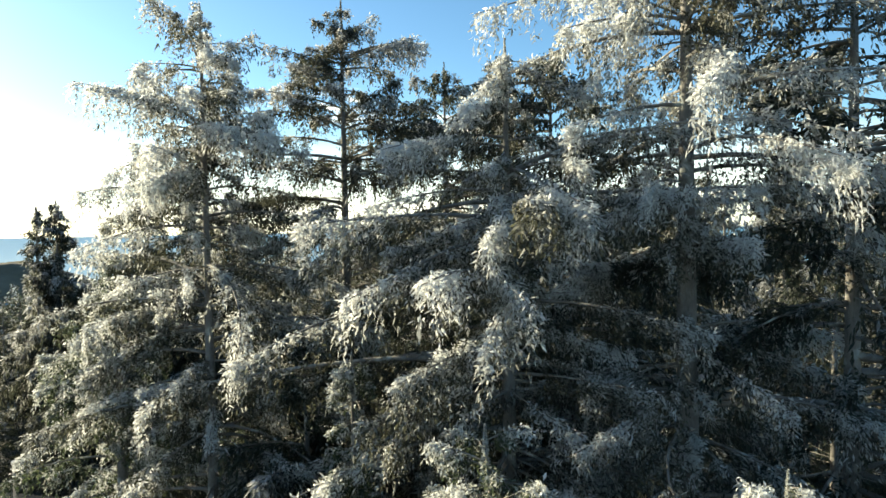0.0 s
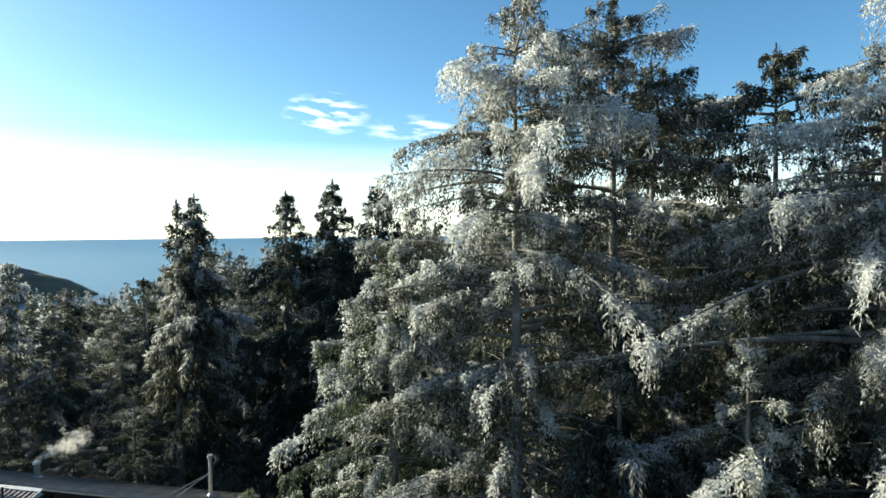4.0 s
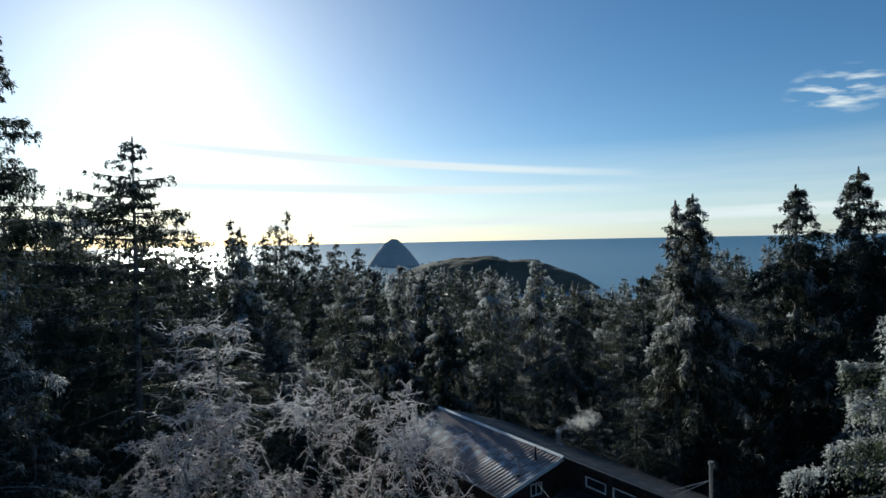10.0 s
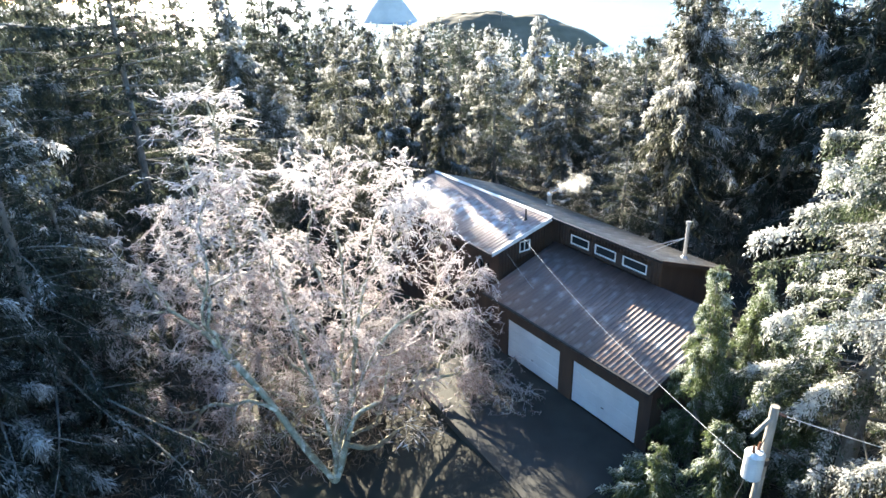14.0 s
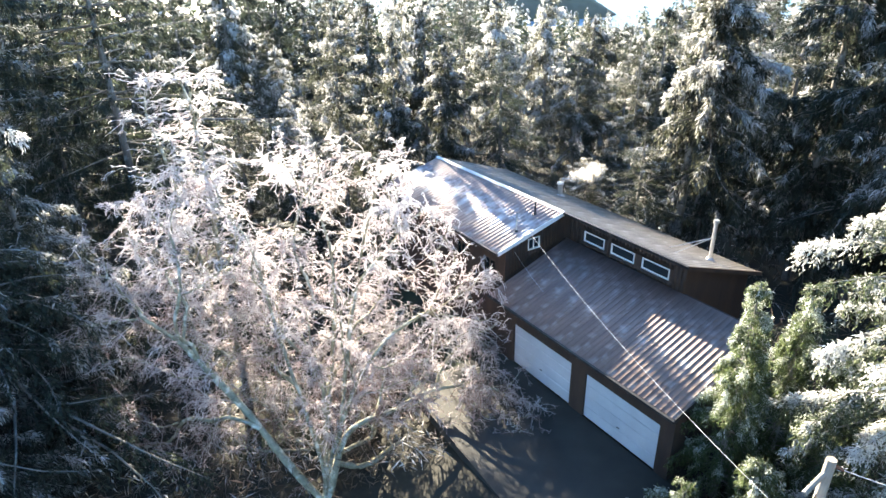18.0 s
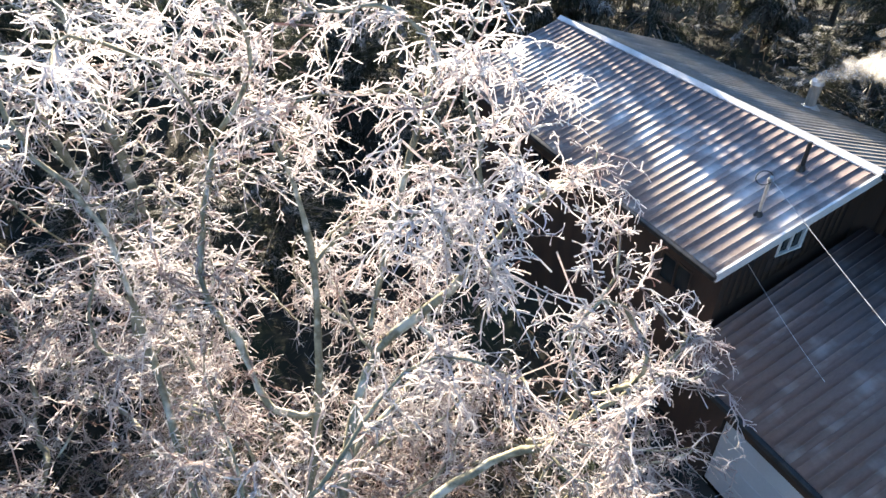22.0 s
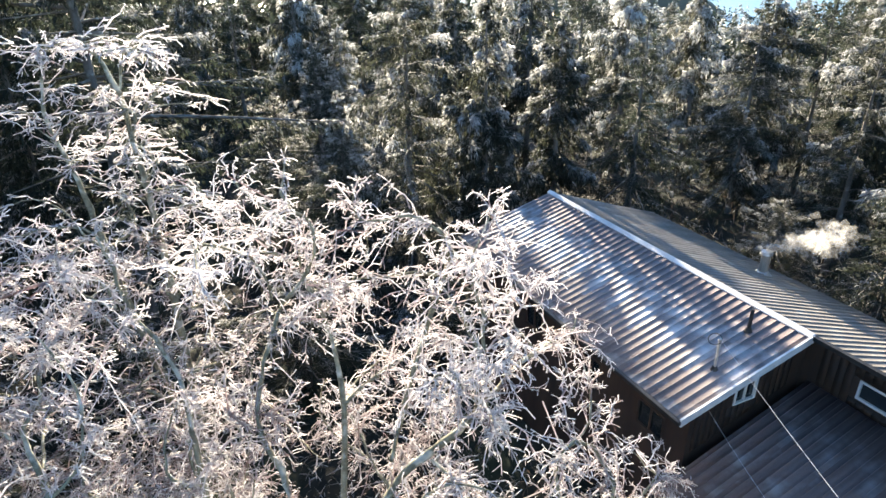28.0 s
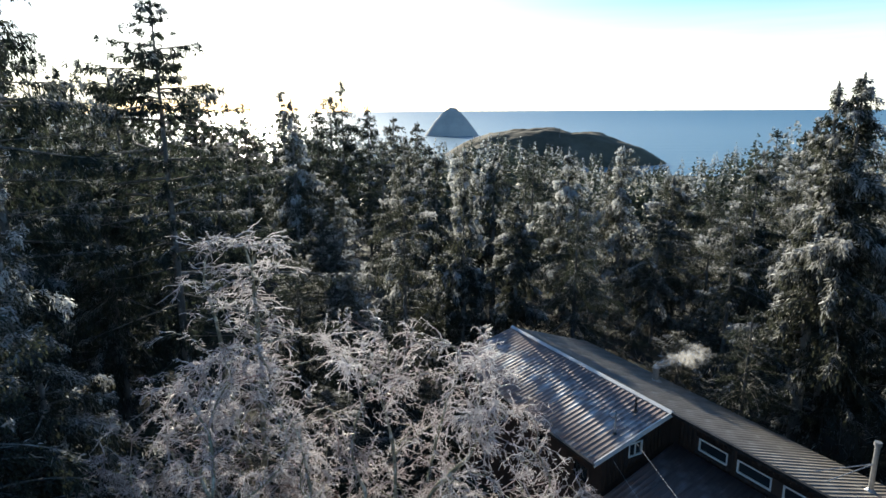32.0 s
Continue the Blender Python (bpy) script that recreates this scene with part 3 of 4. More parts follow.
for i in range(15):
    y = 0.1 + i * 0.203
    top = under(y + 0.19) - 0.03
    lo = 4.50 - y * 0.34
    for l2, h2 in (((lo, gz0 - 0.06), (gz1 + 0.06, top)) if 0.98 < y < 1.98 else ((lo, top),)):
        ob = child("siding_board", board, house)
        ob.matrix_local = Matrix.Translation((0.30, y, l2)) @ Matrix.Rotation(radians(90), 4, "Z") @ Matrix.Diagonal((1, 1, h2 - l2, 1))

# things on the roof
def on_house(u, y, z):
    return HOUSE @ Vector((u, y, z))

def back_z(y):
    return 6.10 - 1.90 * (-y) / 5.5

def front_z(y):
    return 6.10 - 1.08 * y / 3.98

flue = thing("chimney_flue", Matrix.Translation(on_house(4.6, -4.1, back_z(-4.1))), "short metal chimney flue on the rear roof slope", "chimney")
part("pipe", rod((0, 0, -0.1), (0, 0, 0.75), 0.15, sides=18), pole_wood, flue, "sooty tan flue pipe")
part("flashing", rod((0, 0, -0.05), (0, 0, 0.10), 0.30, 0.17, 18), zinc, flue)
part("cap", rod((0, 0, 0.72), (0, 0, 0.82), 0.20, 0.17, 18), zinc, flue)
vent = thing("vent_pipe", Matrix.Translation(on_house(1.09, 0.87, front_z(0.87))), "thin dark vent pipe on the grey roof", "vent pipe")
part("pipe", rod((0, 0, -0.05), (0, 0, 0.64), 0.045, sides=12), dark_metal, vent)
part("boot", rod((0, 0, -0.03), (0, 0, 0.10), 0.11, 0.06, 12), dark_metal, vent)
stove = thing("braced_flue", Matrix.Translation(on_house(-5.85, -3.4, back_z(-3.4))), "tall galvanised flue with two stay rods on the roof", "chimney")
part("pipe", rod((0, 0, -0.05), (0, 0, 1.83), 0.085, sides=16), zinc, stove)
part("cap", rod((0, 0, 1.80), (0, 0, 1.93), 0.13, 0.12, 16), zinc, stove)
part("flashing", rod((0, 0, -0.05), (0, 0, 0.14), 0.24, 0.09, 16), zinc, stove)
rot = HOUSE.to_3x3()
for du, dy in ((0.55, 1.75), (1.25, 1.3)):
    foot = rot @ Vector((du, dy, back_z(-3.4 + dy) - back_z(-3.4) + 0.04))
    part("stay_rod", rod((0, 0, 1.1), foot, 0.022, sides=6), zinc, stove)
mast = thing("service_mast", Matrix.Translation(on_house(0.67, 2.37, front_z(2.37))), "bent metal service mast with looped wires on the roof", "mast")
part("pipe", rod((0, 0, -0.05), (0, 0, 0.85), 0.035, sides=10), zinc, mast)
part("boot", rod((0, 0, -0.02), (0, 0, 0.09), 0.10, 0.05, 12), dark_metal, mast)
part("weatherhead", rod((0, 0, 0.82), (-0.05, -0.12, 0.95), 0.05, 0.035, 10), zinc, mast)
a = np.linspace(0, 2 * np.pi, 15)
lv, lf = tubes(np.stack([0.16 * np.cos(a) - 0.12, 0.05 * np.sin(a), 0.86 + 0.13 * np.sin(a)], -1)[None], np.full((1, 15), 0.012), 4)
child("wire_loop", mesh("wire_loop", lv, lf, dark_metal), mast)

# ---- drive ----
dv = [HOUSE @ Vector(p) for p in ((0.2, 3.8, -0.48), (0.2, 9.0, -0.48), (-10.5, 9.6, -0.48), (-10.5, 3.8, -0.48))]
dm = bmesh.new()
low = [dm.verts.new(p - Vector((0, 0, 0.4))) for p in dv]
top = [dm.verts.new(p) for p in dv]
dm.faces.new(top)
for i in range(4):
    dm.faces.new((low[i], low[(i + 1) % 4], top[(i + 1) % 4], top[i]))
bmesh.ops.recalc_face_normals(dm, faces=dm.faces)
dme = bpy.data.meshes.new("driveway")
dm.to_mesh(dme)
dm.free()
dme.materials.append(asphalt)
tagged(new("driveway", dme), "dark damp drive before the garage doors", "driveway", kind="structure")

# ---- utility pole and cables ----
px, py = 10.95, 12.4
pz = float(ground_height(px, py))
upole = thing("utility_pole", Matrix.Translation((px, py, pz)), "weathered wooden utility pole with a pale transformer", "utility pole")
part("pole", rod((0, 0, -0.3), (0, 0, 6.3 - pz), 0.17, 0.12, 14), pole_wood, upole)
part("crossarm", rod((-0.75, -0.35, 5.62 - pz), (0.15, 0.1, 5.95 - pz), 0.07, sides=8), pole_wood, upole)
trafo = child("transformer", None, upole)
trafo.location = (-0.55, -0.35, 4.55 - pz)
tagged(trafo, "pale grey cylindrical transformer can")
can = bmesh.new()
bmesh.ops.create_cone(can, cap_ends=True, segments=22, radius1=0.27, radius2=0.27, depth=0.85)
bmesh.ops.bevel(can, geom=[e for e in can.edges if abs(e.verts[0].co.z - e.verts[1].co.z) < 1e-5], offset=0.03, segments=2, affect="EDGES")
part("can", can, can_grey, trafo)
part("lid", rod((0, 0, 0.42), (0, 0, 0.52), 0.28, 0.20, 22), can_grey, trafo)
for x, y in ((0.1, 0.05), (-0.1, -0.05)):
    part("bushing", rod((x, y, 0.48), (x * 1.3, y * 1.3, 0.76), 0.05, 0.03, 10), ceramic, trafo)
part("bracket", box(0.2, 0.5, 0.0, 0.2, -0.1, 0.1, 0.01), dark_metal, trafo)
part("insulator", rod((0.15, 0.1, 6.0 - pz), (0.38, -0.02, 5.92 - pz), 0.06, 0.04, 10), ceramic, upole)


def cable(name, p, q, sag, r, mat, label):
    t = np.linspace(0, 1, 60)
    pts = np.outer(1 - t, p) + np.outer(t, q)
    pts[:, 2] -= sag * 4 * t * (1 - t)
    rng = np.random.default_rng(4)
    rad = r * (1 + 0.35 * rng.random(60))
    v, f = tubes(pts[None], rad[None], 6)
    return tagged(new(name, mesh(name, v, f, mat, True)), label, "cable")


mast_top = on_house(0.67, 2.37, front_z(2.37) + 0.86)
cable("service_cable", mast_top, (px - 0.9, py - 0.3, 4.75), 0.5, 0.0062, ice_rope, "white ice-coated service cable from roof to pole")
cable("phone_cable", on_house(0.27, 2.75, 4.6), on_house(-2.1, 3.0, 3.62), 0.05, 0.005, ice_rope, "thin pale cable over the garage roof")
cable("power_line", (px + 0.35, py, 5.93), (px + 22, py - 9, 5.3), 1.2, 0.011, ice_rope, "ice-coated power line from the pole into the trees")
cable("power_line", (px + 0.1, py, 4.9), (px + 16, py - 13, 3.6), 1.0, 0.016, dark_metal, "dark lower line from the pole")
cable("guy_wire", (px - 0.1, py, 5.2), (px - 5.5, py - 3.5, -2.9), 0.1, 0.012, dark_metal, "thin guy wire down to the ground")

# ---- conifers ----
def spruce(seed, height, radius, branches, density, trunk_r, first=0.1, open_=0.0, droop=0.35, twig=0.38, wide=0.05, hang=0.5, top_power=0.8, tilt=22.0, knots=7, sides=4, per=14, dome=0.0, fan=0.26):
    """Trunk with limbs, and the crown of drooping sprays, as two lists of vertices and quads."""
    rng = np.random.default_rng(seed)
    t = np.sort(rng.random(branches)) ** (0.78 if dome == 0 else 0.68)
    whorls = max(10, int(height * 1.25))
    t = np.clip(t + 0.12 * (np.round(t * whorls) / whorls - t), 0, 0.995) * (1 - first) + first
    z0 = t * height * 0.985
    shape = ((1 - t) ** top_power if dome == 0 else 1 - np.exp(-(1 - t) * height / dome)) * np.minimum(1.0, (t - first) * 5 + 0.55)
    length = radius * shape * rng.uniform(0.42, 1.2, branches) * np.where(rng.random(branches) < open_, rng.uniform(0.35, 0.8, branches), 1) + 0.30
    az = rng.random(branches) * 2 * np.pi
    ph = rng.random(3) * 6.28
    length *= 1 + 0.22 * np.sin(az * 2 + ph[0] + t * 5) + 0.18 * np.sin(az + ph[1] - t * 9)
    up = np.radians(tilt * (t - 0.35) * 2 + rng.normal(0, 7, branches))
    s = np.linspace(0, 1, knots)
    r = length[:, None] * s
    zz = z0[:, None] + length[:, None] * (np.tan(up)[:, None] * s - droop * rng.uniform(0.7, 1.4, branches)[:, None] * s ** 2 + 0.12 * s ** 3)
    sway = az[:, None] + rng.normal(0, 0.16, branches)[:, None] * s ** 2
    path = np.stack([r * np.cos(sway), r * np.sin(sway), zz], -1)
    rad = (0.012 + 0.010 * length)[:, None] * (1 - 0.85 * s)
    lv, lf = tubes(path, rad, sides)
    tz = np.linspace(0, 1, 14)
    bend = np.cumsum(rng.normal(0, 0.02, (14, 2)), 0) * height * 0.05
    tp = np.stack([bend[:, 0] * 0, bend[:, 1] * 0, tz * height], -1)
    tv, tf = tubes(tp[None], (trunk_r * (1 - tz) ** 0.8 + 0.012)[None], 9)
    # strands of shoots that spring from the limbs and hang like a curtain, each bearing short sprays
    ns = np.maximum(4, (length * density / per * rng.uniform(0.6, 1.4, branches)).astype(int))
    b = np.repeat(np.arange(branches), ns)
    inner = 0.24 if per >= 16 else 0.05
    q = inner + (1 - inner) * rng.random(len(b)) ** 0.7
    kn = knots - 1
    k = np.minimum((q * kn).astype(int), kn - 1)
    f0 = (q * kn - k)[:, None]
    root = path[b, k] * (1 - f0) + path[b, k + 1] * f0
    out = path[b, k + 1] - path[b, k]
    out /= np.linalg.norm(out, axis=1, keepdims=True)
    side = np.stack([-out[:, 1], out[:, 0], np.zeros(len(b))], -1) * rng.choice([-1, 1], len(b))[:, None]
    spread = (length[b] * fan * (1.1 - q) + 0.12) * rng.random(len(b)) ** 0.8
    full = np.minimum(1, length[b] / radius * 1.5 + 0.15)
    fall = (0.12 + rng.random(len(b)) ** 1.3) * hang * full
    bough = rng.random(branches)[b]
    rep = np.repeat(np.arange(len(b)), per)
    u = rng.random(len(rep))
    base = root[rep] + side[rep] * (spread[rep] * u ** 0.7)[:, None] + out[rep] * (spread[rep] * 0.5 * u)[:, None]
    base[:, 2] -= fall[rep] * u ** 1.5 + spread[rep] * 0.15 * u
    base += rng.normal(0, 0.035 + twig * 0.06, base.shape)
    way = side[rep] * (0.8 * (1 - u) * rng.random(len(rep)))[:, None] + out[rep] * (0.7 * (1 - 0.6 * u))[:, None] + np.array([0, 0, -1.0]) * (0.15 + 1.2 * u * np.minimum(1, fall[rep] / (hang + 1e-6) + 0.2))[:, None] + rng.normal(0, 0.36 if per < 20 else 0.8, (len(rep), 3))
    fr_ = 0.34 * q[rep] + 0.34 * bough[rep] + 0.30 * (1 - u) + 0.10 * t[b][rep] + rng.normal(0, 0.07, len(rep)) - 0.02
    b = b[rep]
    ln = twig * rng.uniform(0.5, 1.35, len(b)) * (0.55 + 0.45 * np.minimum(1, length[b] / radius * 1.5))
    cv, cf = blades(base, way, ln, wide * rng.uniform(0.6, 1.4, len(b)), rng)
    # leader
    m = 40 + int(density * 2)
    hz = rng.random(m)
    lb = np.stack([np.zeros(m), np.zeros(m), height * (0.93 + 0.07 * hz)], -1)
    lw = np.stack([rng.normal(0, 1, m), rng.normal(0, 1, m), rng.uniform(-0.2, 1.4, m)], -1)
    l2, f2 = blades(lb, lw, 0.35 * twig / 0.38 * (1.2 - hz), np.full(m, wide), rng)
    cf = np.concatenate([cf, f2 + len(cv)])
    cv = np.concatenate([cv, l2])
    frost = np.repeat(np.concatenate([fr_, np.full(m, 0.75)]), 4)
    return (np.concatenate([tv, lv]), np.concatenate([tf, lf + len(tv)])), (cv, cf, frost)


def tree(name, wood, crown, m, needle, wood_mat, label, category, group="", limbs=False):
    ob = thing(name, m, label, category, group)
    v, f = wood
    if limbs:
        child("trunk", mesh("trunk", v[:126], f[:117], wood_mat, False), ob)
        for i in range((len(v) - 126) // 28):
            child("limb", mesh("limb", v[126 + 28 * i:154 + 28 * i], f[117:141] - 126, wood_mat, False), ob)
    else:
        child("trunk", mesh("trunk", v, f, wood_mat, False), ob)
    child("crown", mesh("crown", crown[0], crown[1], needle, False, crown[2]), ob)
    return ob


def hero(x, y, top, seed, radius, branches, density, needle, label, **kw):
    z = float(ground_height(x, y)) - 0.2
    near = kw.get("per", 14) == 20 and x > 15
    w, c = spruce(seed, top - z, radius, branches, density, kw.pop("trunk_r", 0.32), **kw)
    return tree("spruce_tree", w, c, Matrix.Translation((x, y, z)), needle, bark, label, "conifer", "tall spruces by the house", near)


hero(16.68, 9.96, 24.61, 11, 4.99, 230, 330, needles, "tall frosted spruce with a bare grey trunk and weeping sprays", open_=0.35, droop=0.42, first=0.12, twig=0.15, wide=0.0215, hang=1.1, top_power=0.46, trunk_r=0.28, tilt=18, dome=3.6, per=20, fan=0.22)
hero(21.41, 8.98, 25.75, 12, 4.82, 220, 290, needles_mid, "tall dark spruce with frost on its upper sprays", open_=0.35, droop=0.36, first=0.15, twig=0.15, wide=0.0215, hang=1.0, top_power=0.46, tilt=18, dome=3.4, per=20, fan=0.22)
hero(20.27, 0.83, 22.25, 13, 6.19, 190, 330, needles, "broad frosted spruce with long sweeping boughs", open_=0.4, droop=0.36, first=0.06, twig=0.15, wide=0.0215, hang=1.1, top_power=0.36, trunk_r=0.4, tilt=8, dome=3.2, per=20, fan=0.22)
hero(22.39, -2.92, 27.95, 28, 6.02, 200, 280, needles, "towering spruce with pale frosted limbs", open_=0.45, droop=0.4, first=0.12, twig=0.15, wide=0.0215, hang=1.1, top_power=0.38, trunk_r=0.45, tilt=12, dome=5, per=20, fan=0.22)
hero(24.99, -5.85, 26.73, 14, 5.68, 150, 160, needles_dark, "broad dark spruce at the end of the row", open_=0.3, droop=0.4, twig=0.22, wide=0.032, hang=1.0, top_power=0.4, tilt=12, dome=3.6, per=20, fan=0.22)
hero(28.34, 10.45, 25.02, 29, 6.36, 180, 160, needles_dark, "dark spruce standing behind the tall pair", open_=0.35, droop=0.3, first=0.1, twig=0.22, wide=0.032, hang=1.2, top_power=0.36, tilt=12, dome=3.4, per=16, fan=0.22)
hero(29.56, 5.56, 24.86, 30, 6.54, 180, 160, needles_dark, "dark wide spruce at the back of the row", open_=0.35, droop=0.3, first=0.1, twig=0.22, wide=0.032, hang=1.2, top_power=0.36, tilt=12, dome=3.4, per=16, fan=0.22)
hero(15.46, 14.36, 16.87, 15, 4.64, 140, 330, needles_heavy, "rounded young spruce thick with white frost", open_=0.3, droop=0.45, first=0.06, twig=0.15, wide=0.0215, hang=0.9, top_power=0.5, tilt=16, per=20, fan=0.22)
hero(17.09, 3.27, 14.42, 16, 3.70, 130, 380, needles_heavy, "small spruce heavily coated in frost", droop=0.5, twig=0.15, wide=0.0215, hang=0.8, trunk_r=0.2, per=20, fan=0.22)
hero(16.52, -1.45, 13.77, 26, 4.64, 120, 360, needles_heavy, "low spruce with wide frosted boughs", droop=0.42, twig=0.15, wide=0.0215, hang=0.9, trunk_r=0.22, top_power=0.45, per=20, fan=0.22)
hero(18.8, -6.0, 13.4, 69, 4.6, 120, 340, needles_heavy, "low frosted spruce at the near end of the row", droop=0.42, twig=0.15, wide=0.0215, hang=0.9, trunk_r=0.2, top_power=0.45, per=20, fan=0.22)
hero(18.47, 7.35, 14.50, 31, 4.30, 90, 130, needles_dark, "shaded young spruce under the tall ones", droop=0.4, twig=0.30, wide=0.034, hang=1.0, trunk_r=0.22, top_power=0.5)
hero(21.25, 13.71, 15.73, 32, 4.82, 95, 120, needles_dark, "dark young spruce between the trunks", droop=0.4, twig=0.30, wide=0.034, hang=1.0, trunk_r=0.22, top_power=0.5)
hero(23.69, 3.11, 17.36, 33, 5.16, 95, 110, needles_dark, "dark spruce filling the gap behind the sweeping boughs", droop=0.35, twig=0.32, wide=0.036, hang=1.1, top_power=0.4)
hero(19.45, 36.70, 19.70, 17, 5.18, 210, 115, needles_mid, "frosted spruce with a forked top behind the house", open_=0.15, droop=0.38, twig=0.32, wide=0.034, hang=0.9, top_power=0.6, tilt=12, dome=9)
hero(18.40, 36.90, 19.30, 37, 2.59, 85, 105, needles_mid, "slim second stem beside the forked frosted spruce", open_=0.25, droop=0.38, twig=0.32, wide=0.042, hang=0.9, top_power=0.7, first=0.3, tilt=12)
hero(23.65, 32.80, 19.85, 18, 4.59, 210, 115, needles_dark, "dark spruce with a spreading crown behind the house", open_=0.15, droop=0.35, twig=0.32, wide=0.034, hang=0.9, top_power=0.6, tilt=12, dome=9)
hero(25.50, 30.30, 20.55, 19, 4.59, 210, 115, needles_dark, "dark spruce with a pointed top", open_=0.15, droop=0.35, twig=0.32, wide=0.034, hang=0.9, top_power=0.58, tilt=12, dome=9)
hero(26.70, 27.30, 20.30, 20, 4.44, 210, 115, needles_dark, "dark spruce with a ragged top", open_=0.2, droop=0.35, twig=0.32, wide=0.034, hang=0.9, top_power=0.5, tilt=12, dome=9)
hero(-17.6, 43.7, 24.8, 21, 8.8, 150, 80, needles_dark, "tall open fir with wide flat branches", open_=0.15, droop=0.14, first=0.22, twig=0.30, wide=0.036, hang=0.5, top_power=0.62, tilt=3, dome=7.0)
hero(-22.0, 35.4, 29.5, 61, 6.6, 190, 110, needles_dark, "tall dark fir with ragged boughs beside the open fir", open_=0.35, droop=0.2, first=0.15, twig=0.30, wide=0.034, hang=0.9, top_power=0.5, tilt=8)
hero(11.65, 17.5, 8.35, 22, 1.5, 170, 420, needles_green, "slim green conifer dusted with frost beside the garage", droop=0.75, twig=0.12, wide=0.015, hang=0.6, trunk_r=0.12, first=0.05, top_power=0.95, per=20)
hero(13.8, 18.0, 7.5, 23, 1.4, 170, 420, needles_green, "slim green conifer with a nodding tip beside the garage", droop=0.75, twig=0.12, wide=0.015, hang=0.6, trunk_r=0.12, first=0.05, top_power=0.95, per=20)
hero(14.6, 16.4, 6.6, 24, 1.8, 110, 420, needles_green, "bushy green conifer near the utility pole", droop=0.4, twig=0.12, wide=0.015, hang=0.45, trunk_r=0.12, first=0.05, per=20)
hero(0.6, 46.5, 12.9, 65, 3.6, 110, 150, needles_mid, "young spruce behind the gable end of the house", open_=0.15, droop=0.35, twig=0.3, wide=0.034, hang=0.9, top_power=0.7, trunk_r=0.2)
hero(4.6, 50.5, 11.6, 66, 3.2, 100, 150, needles_mid, "slim young spruce behind the long roof", open_=0.15, droop=0.35, twig=0.3, wide=0.034, hang=0.9, top_power=0.7, trunk_r=0.2)
hero(11.4, 15.0, 3.6, 64, 1.7, 90, 260, needles_green, "low green conifer at the edge of the drive", droop=0.6, twig=0.17, wide=0.017, hang=0.5, trunk_r=0.1, first=0.05)
hero(9.4, 15.6, 1.9, 67, 2.0, 80, 240, needles_green, "low spreading green conifer beside the drive", droop=0.5, twig=0.17, wide=0.02, hang=0.4, trunk_r=0.1, first=0.05)
hero(8.0, 13.4, 0.9, 68, 2.2, 80, 240, needles_green, "low dark green conifer at the drive's edge", droop=0.5, twig=0.17, wide=0.02, hang=0.4, trunk_r=0.1, first=0.05)
hero(-15.0, 26.5, 10.4, 25, 5.2, 110, 190, needles_mid, "dark spreading spruce in deep shade", droop=0.3, twig=0.26, wide=0.027, hang=0.6, top_power=0.6, tilt=12)
hero(-15.5, 20.0, 6.8, 27, 5.4, 110, 190, needles_mid, "low dark spruce with drooping boughs", droop=0.35, twig=0.26, wide=0.027, hang=0.6, top_power=0.6, tilt=12)

for x, y, top, sd, r, mat, lab in ((-20.6, 100.5, 18.7, 71, 5.8, needles_dark, "broad dark spruce in the skyline row"), (-13.4, 104.5, 18.9, 72, 5.8, needles_dark, "dark spruce closing the skyline row"), (-5.6, 106.0, 16.2, 73, 5.4, needles_mid, "low rounded spruce before the sea"),
                                   (-24.5, 96.0, 21.0, 51, 5.2, needles_dark, "dark pointed spruce on the skyline"), (-17.3, 104.0, 22.8, 52, 4.8, needles_dark, "slim dark spruce rising over the skyline"), (-9.6, 107.2, 17.0, 53, 5.8, needles_mid, "ragged spruce on the skyline"), (-31.2, 99.2, 19.5, 54, 6.4, needles_dark, "bulky dark spruce on the skyline"),
                                   (10.2, 61.0, 14.3, 55, 4.6, needles, "frosted spruce behind the roof ridge"), (14.8, 60.3, 14.9, 56, 4.6, needles, "frosted pointed spruce behind the roof"), (18.5, 58.0, 12.6, 57, 4.4, needles_mid, "rounded spruce behind the braced flue"), (3.5, 60.0, 14.2, 58, 4.8, needles_mid, "spruce with frosted shelves behind the ridge"), (-1.5, 58.0, 14.4, 59, 4.6, needles_mid, "broad spruce behind the alders"), (22.5, 52.0, 13.5, 60, 5.0, needles_dark, "dark spruce close behind the house"), (-4.5, 62.0, 14.4, 62, 4.4, needles_mid, "pointed spruce with frosted tiers"), (1.0, 64.0, 14.6, 63, 4.4, needles, "pale frosted spruce on the slope")):
    hero(x, y, top, sd, r, 110, 115, mat, lab, open_=0.25, droop=0.35, twig=0.31, wide=0.034, hang=1.0, top_power=0.62, tilt=12, trunk_r=0.24)

